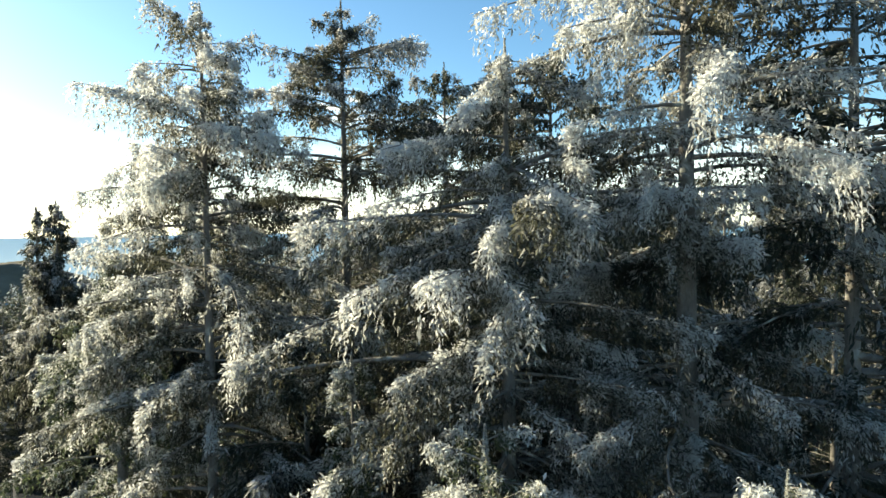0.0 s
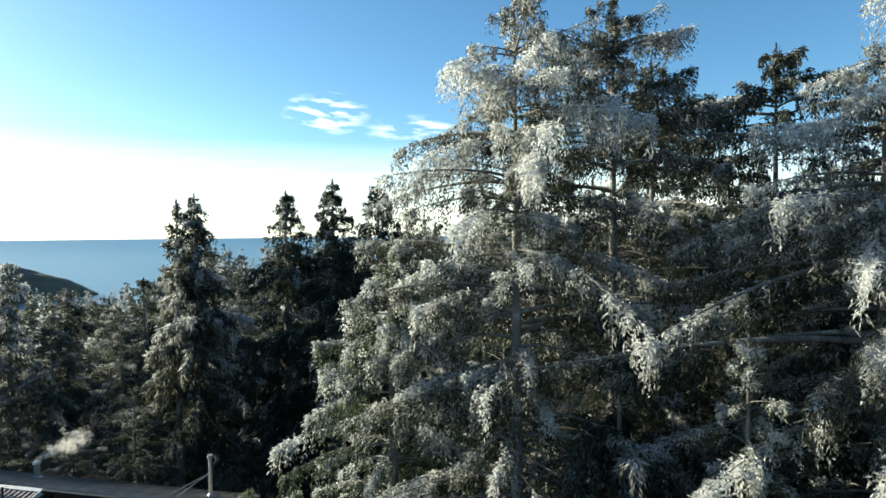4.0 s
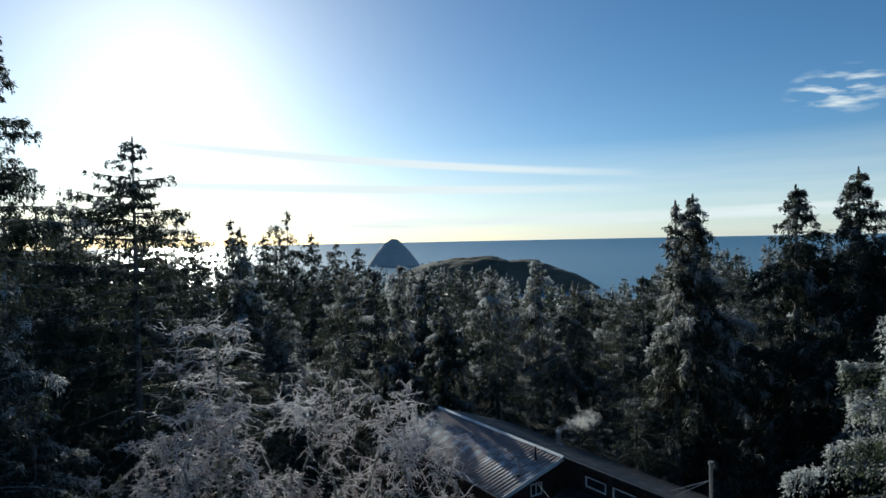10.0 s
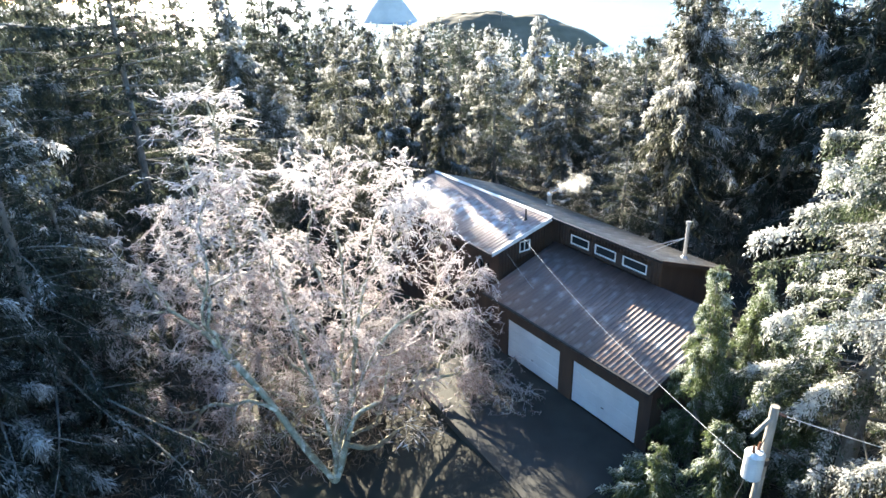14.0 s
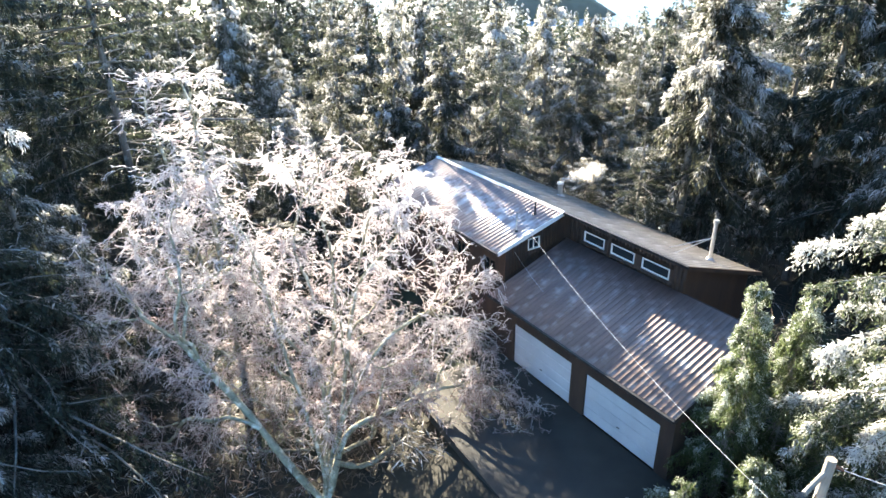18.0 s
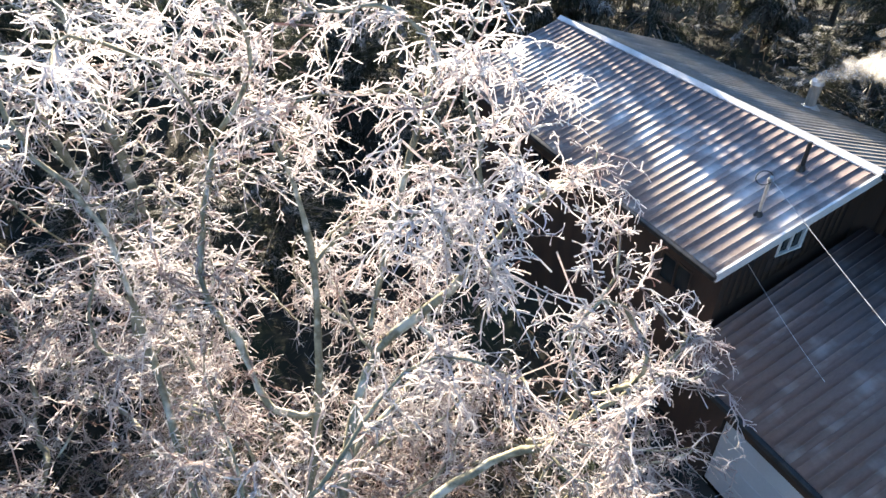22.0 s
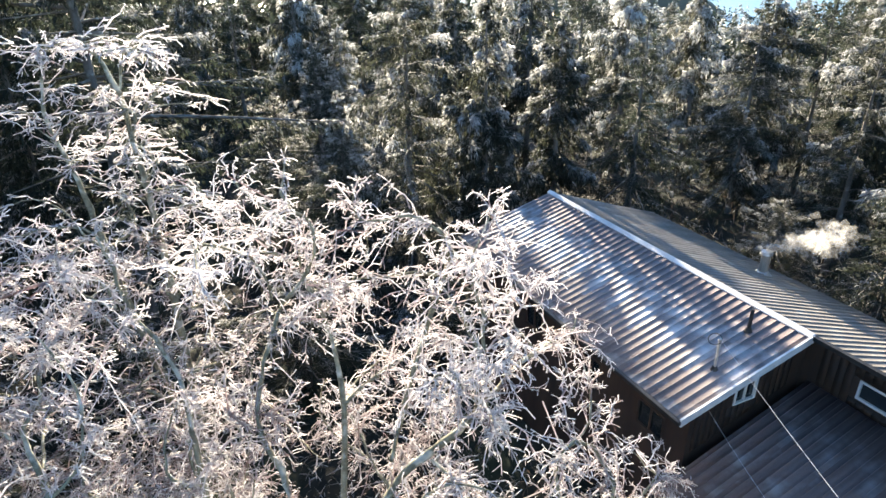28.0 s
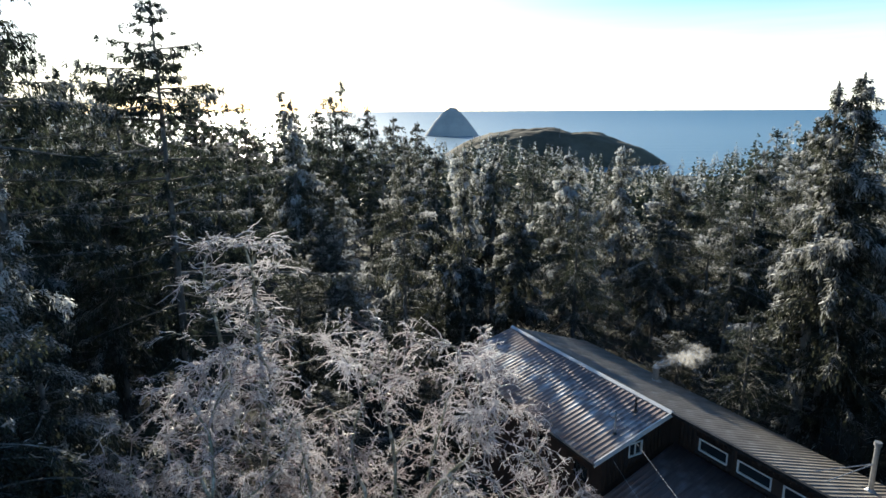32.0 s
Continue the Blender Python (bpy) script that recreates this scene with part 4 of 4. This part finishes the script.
# forest trees: a few grown kinds, repeated at many sizes and turns
kinds, far_kinds = [], []
for i, (mat, op, dr, tp, lab) in enumerate(((needles_dark, 0.2, 0.35, 0.85, "dark forest spruce touched with frost"), (needles_mid, 0.2, 0.4, 0.8, "forest spruce with frosted boughs"), (needles_mid, 0.35, 0.3, 0.72, "ragged frosted forest spruce"), (needles, 0.2, 0.45, 0.85, "forest spruce white with frost"), (needles_dark, 0.45, 0.15, 0.6, "open-branched dark forest fir"))):
    w, c = spruce(40 + i, 18.0, 6.0, 115, 112, 0.22, open_=op, droop=dr, top_power=tp, twig=0.25, wide=0.026, hang=1.0, first=0.08, knots=5, sides=3, per=9)
    kinds.append((mesh("trunk", *w, bark), mesh("crown", c[0], c[1], mat, False, c[2]), lab))
    w, c = spruce(40 + i, 18.0, 6.0, 90, 52, 0.22, open_=op, droop=dr, top_power=tp, twig=0.42, wide=0.048, hang=1.0, first=0.08, knots=4, sides=3, per=9)
    far_kinds.append((mesh("trunk", *w, bark), mesh("crown", c[0], c[1], mat, False, c[2]), lab))


def skyline(az):
    """How high, in degrees as seen from above the drive, the tree tops reach towards an azimuth."""
    return np.interp(az, (-110, -60, -40, -26, -20, -12, -8, -3, 0, 4, 8, 13, 19, 23, 27, 44, 50, 120), (9, 8, 7.5, 3.5, 2.2, 2.2, 1.6, -0.8, -2.2, -1.3, -2.5, -3.2, -4.0, -3.0, 0.0, 0.5, 4, 9))


forest_rng = np.random.default_rng(77)
planted = [(-20.6, 100.5), (-13.4, 104.5), (-5.6, 106), (1, 47.5), (4.8, 50.5), (-23.4, 35.4), (-4.5, 62), (1, 64), (16.7, 10.0), (21.4, 9.0), (20.2, 0.8), (15.5, 14.4), (-24.5, 96), (-17.3, 104), (-9.6, 107), (-31.2, 99), (10.2, 61), (14.8, 60.3), (18.5, 58), (3.5, 60), (-1.5, 58), (22.5, 52), (19.4, 36.8), (23.7, 32.8), (25.5, 30.3), (26.7, 27.3), (-17.6, 43.7)]
count = 0
SH = (math.sin(radians(SUN_AZ)), math.cos(radians(SUN_AZ)))
tries = 0
while count < 235 and tries < 60000:
    tries += 1
    d = 24 + 112 * forest_rng.random() ** 1.35
    az = forest_rng.uniform(-75, 100)
    if forest_rng.random() < 0.1:
        az = forest_rng.uniform(100, 285)
    x, y = d * math.sin(radians(az)), d * math.cos(radians(az))
    ho = HOUSE.inverted() @ Vector((x, y, 0))
    if -13 < ho.x < 14 and -7.2 < ho.y < 18:
        continue
    if ((x + 3.5) / 11.5) ** 2 + ((y - 26) / 11) ** 2 < 1 or (x - 4) ** 2 + (y + 4) ** 2 < 15 ** 2 or (x - 1.5) ** 2 + (y - 12) ** 2 < 13 ** 2:
        continue
    if 25 < az < 100 and d < 34:
        continue
    if min((x - a) ** 2 + (y - b) ** 2 for a, b in planted) < (3.0 if d > 60 else 3.6) ** 2:
        continue
    z = float(ground_height(x, y)) - 0.2
    drop = abs(forest_rng.normal(0, 1.7)) if d > 45 else 2 + 8 * forest_rng.random()
    top = 16.5 + d * math.tan(radians(float(skyline(az if az < 180 else az - 360)) - drop - (1.5 if d < 60 else 0)))
    # leave the low sun its way to the alders and the roof
    ax, ay = x + 2, y - 22
    along, across = ax * SH[0] + ay * SH[1], ax * SH[1] - ay * SH[0]
    if along > 0 and -9 < across < 17:
        top = min(top, (-2.0 if across < 7 else 10.5) + along * math.tan(radians(SUN_EL)) * 0.97)
    ax, ay = x - 19, y - 15
    along, across = ax * SH[0] + ay * SH[1], ax * SH[1] - ay * SH[0]
    if along > 0 and abs(across) < 9:
        top = min(top, 3.0 + along * math.tan(radians(SUN_EL)))
    h = top - z
    if h < 5.0 or h > 32:
        continue
    planted.append((x, y))
    kt, kc, lab = (kinds if d < 75 else far_kinds)[int(forest_rng.choice(5, p=[0.27, 0.27, 0.18, 0.14, 0.14]))]
    sc = h / 18.0
    sw = min(max(sc, 0.75), 1.25) * forest_rng.uniform(0.85, 1.2)
    ob = thing("spruce_tree", Matrix.Translation((x, y, z)) @ Matrix.Rotation(forest_rng.uniform(0, 6.28), 4, "Z"), lab, "conifer", "forest trees")
    for nm, me in (("trunk", kt), ("crown", kc)):
        c = child(nm, me, ob)
        c.matrix_local = Matrix.Diagonal((sw, sw, sc, 1))
    count += 1

# far woods down the slope: one object
fv, ff, fz, off = [], [], [], 0
rng = np.random.default_rng(5)
for i in range(900):
    d = 140 + 420 * rng.random() ** 1.4
    az = rng.uniform(-60, 75)
    x, y = d * math.sin(radians(az)), d * math.cos(radians(az))
    z = float(ground_height(x, y))
    top = 16.5 + d * math.tan(radians(float(skyline(az)) - abs(rng.normal(0, 0.9)) - 0.2))
    h = min(max(top - z, 7), 26)
    if z < -62:
        continue
    n = 110
    t = rng.random(n) ** 1.1
    rad = (1 - t) ** 0.8 * h * 0.2 * rng.uniform(0.5, 1.1, n) + 0.15
    an = rng.random(n) * 6.283
    base = np.stack([x + rad * 0.35 * np.cos(an), y + rad * 0.35 * np.sin(an), z + t * h], -1)
    way = np.stack([np.cos(an), np.sin(an), rng.uniform(-0.9, 0.25, n)], -1)
    way[t > 0.95, 2] = 1.5
    v, f = blades(base, way, rad * 0.9 + 0.3, 0.22 + rad * 0.16, rng)
    fv.append(v)
    fz.append(np.repeat(0.45 * t + 0.5 * rng.random() + rng.normal(0, 0.1, n), 4))
    ff.append(f + off)
    off += len(v)
tagged(new("distant_woods", mesh("distant_woods", np.concatenate(fv), np.concatenate(ff), far_tree, False, np.concatenate(fz))), "distant frosted woods on the slope above the sea", "woods", kind="stuff")


# ---- bare frosted alders ----
def in_house(p, pad=0.25):
    """Which points lie inside the house or under its roofs."""
    c0, s0 = math.cos(radians(118.67)), math.sin(radians(118.67))
    dx, dy = p[..., 0] - 8.69, p[..., 1] - 29.05
    u, y = dx * c0 + dy * s0, -dx * s0 + dy * c0
    return ((u > -pad) & (u < 11.6) & (y < 4.1 + pad) & (p[..., 2] < 6.3 - np.clip(y, 0, 4.1) * 0.27 + pad)) | ((u > -10.7 - pad) & (u <= 0.3) & (y < 4.6 + pad) & (p[..., 2] < 4.7 - np.clip(y, 0, 4.5) * 0.34 + pad))


def alder(name, seed, base, stems, reach, targets, label, fringe=1.0, flat=0.0, twig_r=0.011, shoots=3.0, tips=9):
    """A bare tree grown towards scattered targets: each target joins the wood by the cheapest way, so that limbs fork
    and thin out by themselves; then drooping shoots and fine iced twigs along the thin wood."""
    rng = np.random.default_rng(seed)
    base = np.array(base, float)
    pts, par, far = [base], [-1], [0.0]
    s = np.linspace(0, 1, 13)[1:]
    for mid, tip in stems:
        p = np.outer((1 - s) ** 2, base + [*rng.normal(0, 0.3, 2), 0]) + np.outer(2 * s * (1 - s), mid) + np.outer(s ** 2, tip)
        p += np.cumsum(rng.normal(0, 0.08, p.shape), 0) * np.sin(np.pi * s)[:, None]
        last = 0
        for q in p:
            far.append(far[last] + float(np.linalg.norm(q - pts[last])))
            pts.append(q)
            par.append(last)
            last = len(pts) - 1
    goal = targets(rng, reach)
    cost, via = np.full(len(goal), 1e9), np.zeros(len(goal), int)
    def offer(i):
        c = np.linalg.norm(goal - pts[i], axis=1) + 0.28 * far[i] + np.maximum(0, pts[i][2] - goal[:, 2]) * 0.3
        better = c < cost
        cost[better], via[better] = c[better], i
    for i in range(4, len(pts)):
        offer(i)
    for _ in range(len(goal)):
        k = int(np.argmin(cost))
        a, end, start = via[k], goal[k].copy(), pts[via[k]]
        cost[k] = 1e9
        goal[k] = 1e6
        span = float(np.linalg.norm(end - start))
        steps = max(1, int(span / 0.5))
        for j in range(1, steps + 1):
            u = j / steps
            q = start * (1 - u) + end * u + np.array([0, 0, 0.10 * span * math.sin(math.pi * u)]) + (rng.normal(0, 0.05, 3) if j < steps else 0)
            far.append(far[a] + span / steps)
            pts.append(q)
            par.append(a)
            a = len(pts) - 1
            offer(a)
    pts, par = np.array(pts), np.array(par)
    n = len(pts)
    load = np.ones(n)
    for i in range(n - 1, 0, -1):
        load[par[i]] += load[i]
    thick = np.minimum(0.0135 * load ** 0.41, 0.24)
    kids = [[] for _ in range(n)]
    for i in range(1, n):
        kids[par[i]].append(i)
    chains, todo = [], [(-1, 0)]
    while todo:
        root, i = todo.pop()
        c = [root] if root >= 0 else []
        while True:
            c.append(i)
            k = sorted(kids[i], key=lambda j: -load[j])
            todo += [(i, j) for j in k[1:]]
            if not k:
                break
            i = k[0]
        chains.append(c)
    chains.sort(key=len, reverse=True)
    ob = thing(name, Matrix.Identity(4), label, "tree")
    small_v, small_f, small_n = [], [], 0
    spring, lead = [], []
    for num, c in enumerate(chains):
        p, r = pts[c], np.minimum(thick[c], thick[c[1]] if len(c) > 1 else 1.0)
        if len(c) > 2:
            p[1:-1] = p[1:-1] * 0.5 + (p[:-2] + p[2:]) * 0.25
            m = 2 * len(c) - 1
            x = np.linspace(0, len(c) - 1, m)
            p = np.stack([np.interp(x, np.arange(len(c)), p[:, a]) for a in range(3)], -1)
            p[1:-1] = p[1:-1] * 0.6 + (p[:-2] + p[2:]) * 0.2 + rng.normal(0, 0.018, (m - 2, 3))
            r = np.interp(x, np.arange(len(c)), r) * (1 + rng.normal(0, 0.10, m))
        v, f = tubes(p[None], np.maximum(r, 0.009)[None], 7 if r[0] > 0.03 else 4)
        if num < 150:
            child("trunk" if num == 0 else "limb", mesh("limb", v, f, bark_lichen, True), ob, "grey-green lichened stem" if num == 0 else "")
        else:
            small_v.append(v)
            small_f.append(f + small_n)
            small_n += len(v)
        thin = np.flatnonzero(r[1:] < 0.062) + 1
        for k in thin:
            spring.append(p[k])
            lead.append(p[k] - p[k - 1])
    spring, lead = np.array(spring), np.array(lead)
    lead /= np.linalg.norm(lead, axis=1, keepdims=True) + 1e-9
    b = rng.integers(0, len(spring), int(len(spring) * shoots))
    n = len(b)
    o, way = spring[b], lead[b] * 0.6 + rng.normal(0, 0.7, (n, 3)) * np.array([1, 1, 0.7 - flat])
    way /= np.linalg.norm(way, axis=1, keepdims=True)
    ln = rng.uniform(0.25, 1.0, n) * fringe
    u = np.linspace(0, 1, 6)[None, :, None]
    sp = o[:, None] + way[:, None] * u * ln[:, None, None]
    sp[:, :, 2] -= (u[..., 0] ** 2) * ln[:, None] * rng.uniform(0.0, 0.9, n)[:, None] * (1 - flat)
    sp[:, 1:] += np.cumsum(rng.normal(0, 0.035, (n, 5, 3)), 1)
    ok = ~in_house(sp).any(1) & reach(sp, 0.7).all(1)
    sp, way, ln = sp[ok], way[ok], ln[ok]
    n = len(ln)
    hv, hf = tubes(sp, np.full((n, 6), twig_r * 1.35) * (1.2 - 0.6 * np.linspace(0, 1, 6))[None] * rng.uniform(0.7, 1.3, (n, 6)), 4)
    m = n * tips
    b = np.repeat(np.arange(n), tips)
    q = 0.1 + 0.9 * rng.random(m)
    k = np.minimum((q * 5).astype(int), 4)
    fr = (q * 5 - k)[:, None]
    o = sp[b, k] * (1 - fr) + sp[b, k + 1] * fr
    w2 = way[b] * 0.5 + rng.normal(0, 0.7, (m, 3)) * np.array([1, 1, 0.7 - flat])
    w2 /= np.linalg.norm(w2, axis=1, keepdims=True)
    l2 = rng.uniform(0.05, 0.19, m) * fringe
    u = np.linspace(0, 1, 4)[None, :, None]
    bend = rng.normal(0, 0.35, (m, 3)) + np.array([0, 0, -0.35])
    tp = o[:, None] + (w2[:, None] * u + bend[:, None] * u ** 2) * l2[:, None, None]
    tr = twig_r * rng.uniform(0.55, 1.35, (m, 4)) * np.array([0.9, 1.0, 0.9, 1.25])[None]
    tv, tf = tubes(tp, tr, 3)
    top, low = pts[:, 2].max(), pts[:, 2].min()
    def rime(v, per):
        return (v[:, 2] - low) / (top - low) * 0.4 + 0.28 + np.repeat(rng.normal(0, 0.16, len(v) // per), per)
    tagged(child("branchwood", mesh("branchwood", np.concatenate(small_v), np.concatenate(small_f), twig_frost, True, np.full(small_n, 0.36)), ob), kind="stuff")
    tagged(child("brushwood", mesh("brushwood", hv, hf, twig_frost, False, rime(hv, 24)), ob), kind="stuff")
    tagged(child("crown", mesh("crown", tv, tf, twig_frost, False, rime(tv, 12)), ob, "white ice-coated fine twigs"), kind="stuff")
    return ob


def alder_reach(p, slack=0.0):
    """The crown keeps clear of the house front and leans back as it rises."""
    return p[..., 0] < np.where((p[..., 1] < 24.0) & (p[..., 2] < 1.2), 7.7, 6.1 - (np.maximum(-2.5, p[..., 2]) - 2.5) * 0.62) + slack * 0.7


def alder_targets(rng, reach):
    d = rng.normal(size=(9000, 3))
    d /= np.linalg.norm(d, axis=1, keepdims=True)
    p = np.array([-3.0, 25.2, 0.4]) + d * np.array([11.4, 4.4, 11.4]) * (rng.random((9000, 1)) ** 0.42)
    low = np.stack([rng.uniform(3.0, 8.2, 640), rng.uniform(21.3, 24.0, 640), rng.uniform(-2.4, 1.2, 640)], -1)
    edge = np.stack([rng.uniform(-2.0, 6.0, 900), rng.uniform(24.4, 26.6, 900), rng.uniform(1.0, 11.4, 900)], -1)
    p = np.concatenate([low, edge, p])
    p = p[rng.permutation(len(p))]
    p = p[(p[:, 2] > -2.6) & reach(p) & ~in_house(p, 0.35)]
    dip = np.array([noise.noise(Vector((a * 0.32, b * 0.32, c * 0.32))) for a, b, c in p])
    return p[dip > -0.04][:1620].copy()


def open_reach(p, slack=0.0):
    return np.ones(p.shape[:-1], bool)


def shelf_targets(rng, reach):
    """Flat shelves of boughs, narrower towards the top."""
    z = np.repeat(np.linspace(1.5, 12.9, 10), 46) + rng.normal(0, 0.16, 460)
    r = (5.6 - 3.6 * np.clip((z - 1.5) / 11.4, 0, 1) ** 1.6) * np.sqrt(rng.random(460))
    a = rng.random(460) * 6.283
    lean = 0.72 + 0.42 * np.sin(a * 2 + np.round(z / 1.27) * 2.1)
    return np.stack([-9.1 + r * np.cos(a) * lean, 31.2 + r * np.sin(a) * 0.75 * lean, z - 0.12 * r], -1)


alder("alder_tree", 3, (-2.9, 20.8, -3.1), [((-4.4, 24.3, 4.4), (-5.9, 26.3, 7.2)), ((-0.7, 28.2, 8.9), (-5.1, 28.3, 9.5)), ((-1.4, 25.4, 6.0), (0.2, 26.6, 9.6)), ((-0.4, 23.6, 5.4), (3.6, 24.4, 3.2)), ((-7.6, 23.0, 5.4), (-11.2, 24.2, 4.2))], alder_reach, alder_targets, "bare alder with every twig coated in white ice", 1.0, 0.0, 0.0089, 2.2, 13)
alder("frosted_tree", 4, (-8.7, 31.6, -3.1), [((-8.9, 31.4, 6.0), (-8.4, 31.0, 13.0)), ((-9.8, 31.2, 6.0), (-10.4, 30.8, 10.5))], open_reach, shelf_targets, "frosted tree with flat layered boughs behind the alder", 1.0, 0.5, 0.0125, 1.1, 7)

# ---- undergrowth and smoke ----
rng = np.random.default_rng(8)
n = 120000
d = 21 + 112 * rng.random(n) ** 1.3
az = np.radians(rng.uniform(-75, 90, n))
x, y = d * np.sin(az), d * np.cos(az)
clump = np.array([noise.noise(Vector((a * 0.16, b * 0.16, 2.0))) for a, b in zip(x, y)])
hx = (x - 8.69) * math.cos(radians(118.67)) + (y - 29.05) * math.sin(radians(118.67))
hy = -(x - 8.69) * math.sin(radians(118.67)) + (y - 29.05) * math.cos(radians(118.67))
keep = ~((hx > -10.8) & (hx < 11.6) & (hy > -5.6) & (hy < 4.5)) & ~((hx > -10.8) & (hx < 0.4) & (hy > 0) & (hy < 9.4))
x, y, clump = x[keep], y[keep], clump[keep]
n = len(x)
z = ground_height(x, y) + np.maximum(0.1, 0.9 + clump * 2.4) * rng.random(n)
v, f = blades(np.stack([x, y, z], -1), rng.normal(0, 1, (n, 3)) + np.array([0, 0, 0.5]), rng.uniform(0.3, 0.9, n), rng.uniform(0.012, 0.035, n), rng)
tagged(new("undergrowth", mesh("undergrowth", v, f, twig_bare, False, np.repeat(0.1 + 0.3 * rng.random(n), 4))), "frosted brush and bare shrubs under the trees", "undergrowth", kind="stuff")

smoke_mat = bpy.data.materials.new("wood_smoke")
smoke_mat.use_nodes = True
sn, sl = smoke_mat.node_tree.nodes, smoke_mat.node_tree.links
s_tr, s_df, s_tl, s_m1, s_m2 = (sn.new(k) for k in ("ShaderNodeBsdfTransparent", "ShaderNodeBsdfDiffuse", "ShaderNodeBsdfTranslucent", "ShaderNodeMixShader", "ShaderNodeMixShader"))
s_df.inputs[0].default_value = s_tl.inputs[0].default_value = (0.9, 0.9, 0.9, 1)
s_m1.inputs[0].default_value, s_m2.inputs[0].default_value = 0.6, 0.075
sl.new(s_df.outputs[0], s_m1.inputs[1])
sl.new(s_tl.outputs[0], s_m1.inputs[2])
sl.new(s_tr.outputs[0], s_m2.inputs[1])
sl.new(s_m1.outputs[0], s_m2.inputs[2])
sl.new(s_m2.outputs[0], sn["Material Output"].inputs["Surface"])
rng = np.random.default_rng(12)
n = 420
t = rng.random(n) ** 1.4
top = on_house(4.6, -4.1, back_z(-4.1) + 0.82)
p = np.array(top) + np.stack([t * 2.0, t * -0.5, 0.05 + 0.75 * t ** 0.8], -1) + rng.normal(0, 1, (n, 3)) * (0.04 + 0.22 * t)[:, None]
v, f = blades(p, rng.normal(0, 1, (n, 3)), 0.16 + 0.32 * t, 0.07 + 0.15 * t, rng)
smoke = new("chimney_smoke", mesh("chimney_smoke", v, f, smoke_mat))
smoke.visible_shadow = False
tagged(smoke, "thin white smoke drifting from the chimney flue", "smoke", kind="stuff")

# bare snags on the far hill
for i, (x, h) in enumerate(((34, 13), (40, 9), (47, 17), (55, 15), (58, 12), (66, 10), (120, 9))):
    rng = np.random.default_rng(200 + i)
    y = 640 if x < 100 else 940
    sn_ob = thing("snag_tree", Matrix.Translation((x * (1 if x < 100 else 1.35), y, -62 + 44 - 6 - 0.03 * (x - 45) - ((x - 45) / 70) ** 2 * 30 if x < 100 else -20)), "bare wind-worn tree on the far hill", "tree", "snags on the hill")
    s = np.linspace(0, 1, 6)
    v, f = tubes(np.stack([0.3 * s, 0 * s, -4 + (h + 4) * s], -1)[None], (0.45 * (1 - 0.7 * s))[None], 6)
    child("trunk", mesh("trunk", v, f, bark), sn_ob)
    n = 16
    z0 = h * rng.uniform(0.55, 1.0, n)
    an = rng.random(n) * 6.28
    ln = rng.uniform(1.0, 3.6, n)
    p = np.stack([np.cos(an)[:, None] * ln[:, None] * s, np.sin(an)[:, None] * ln[:, None] * s, z0[:, None] + 0.6 * s * ln[:, None] * rng.uniform(-0.1, 0.6, (n, 1))], -1)
    v, f = tubes(p, np.full((n, 6), 0.12), 4)
    child("crown", mesh("crown", v, f, bark), sn_ob)
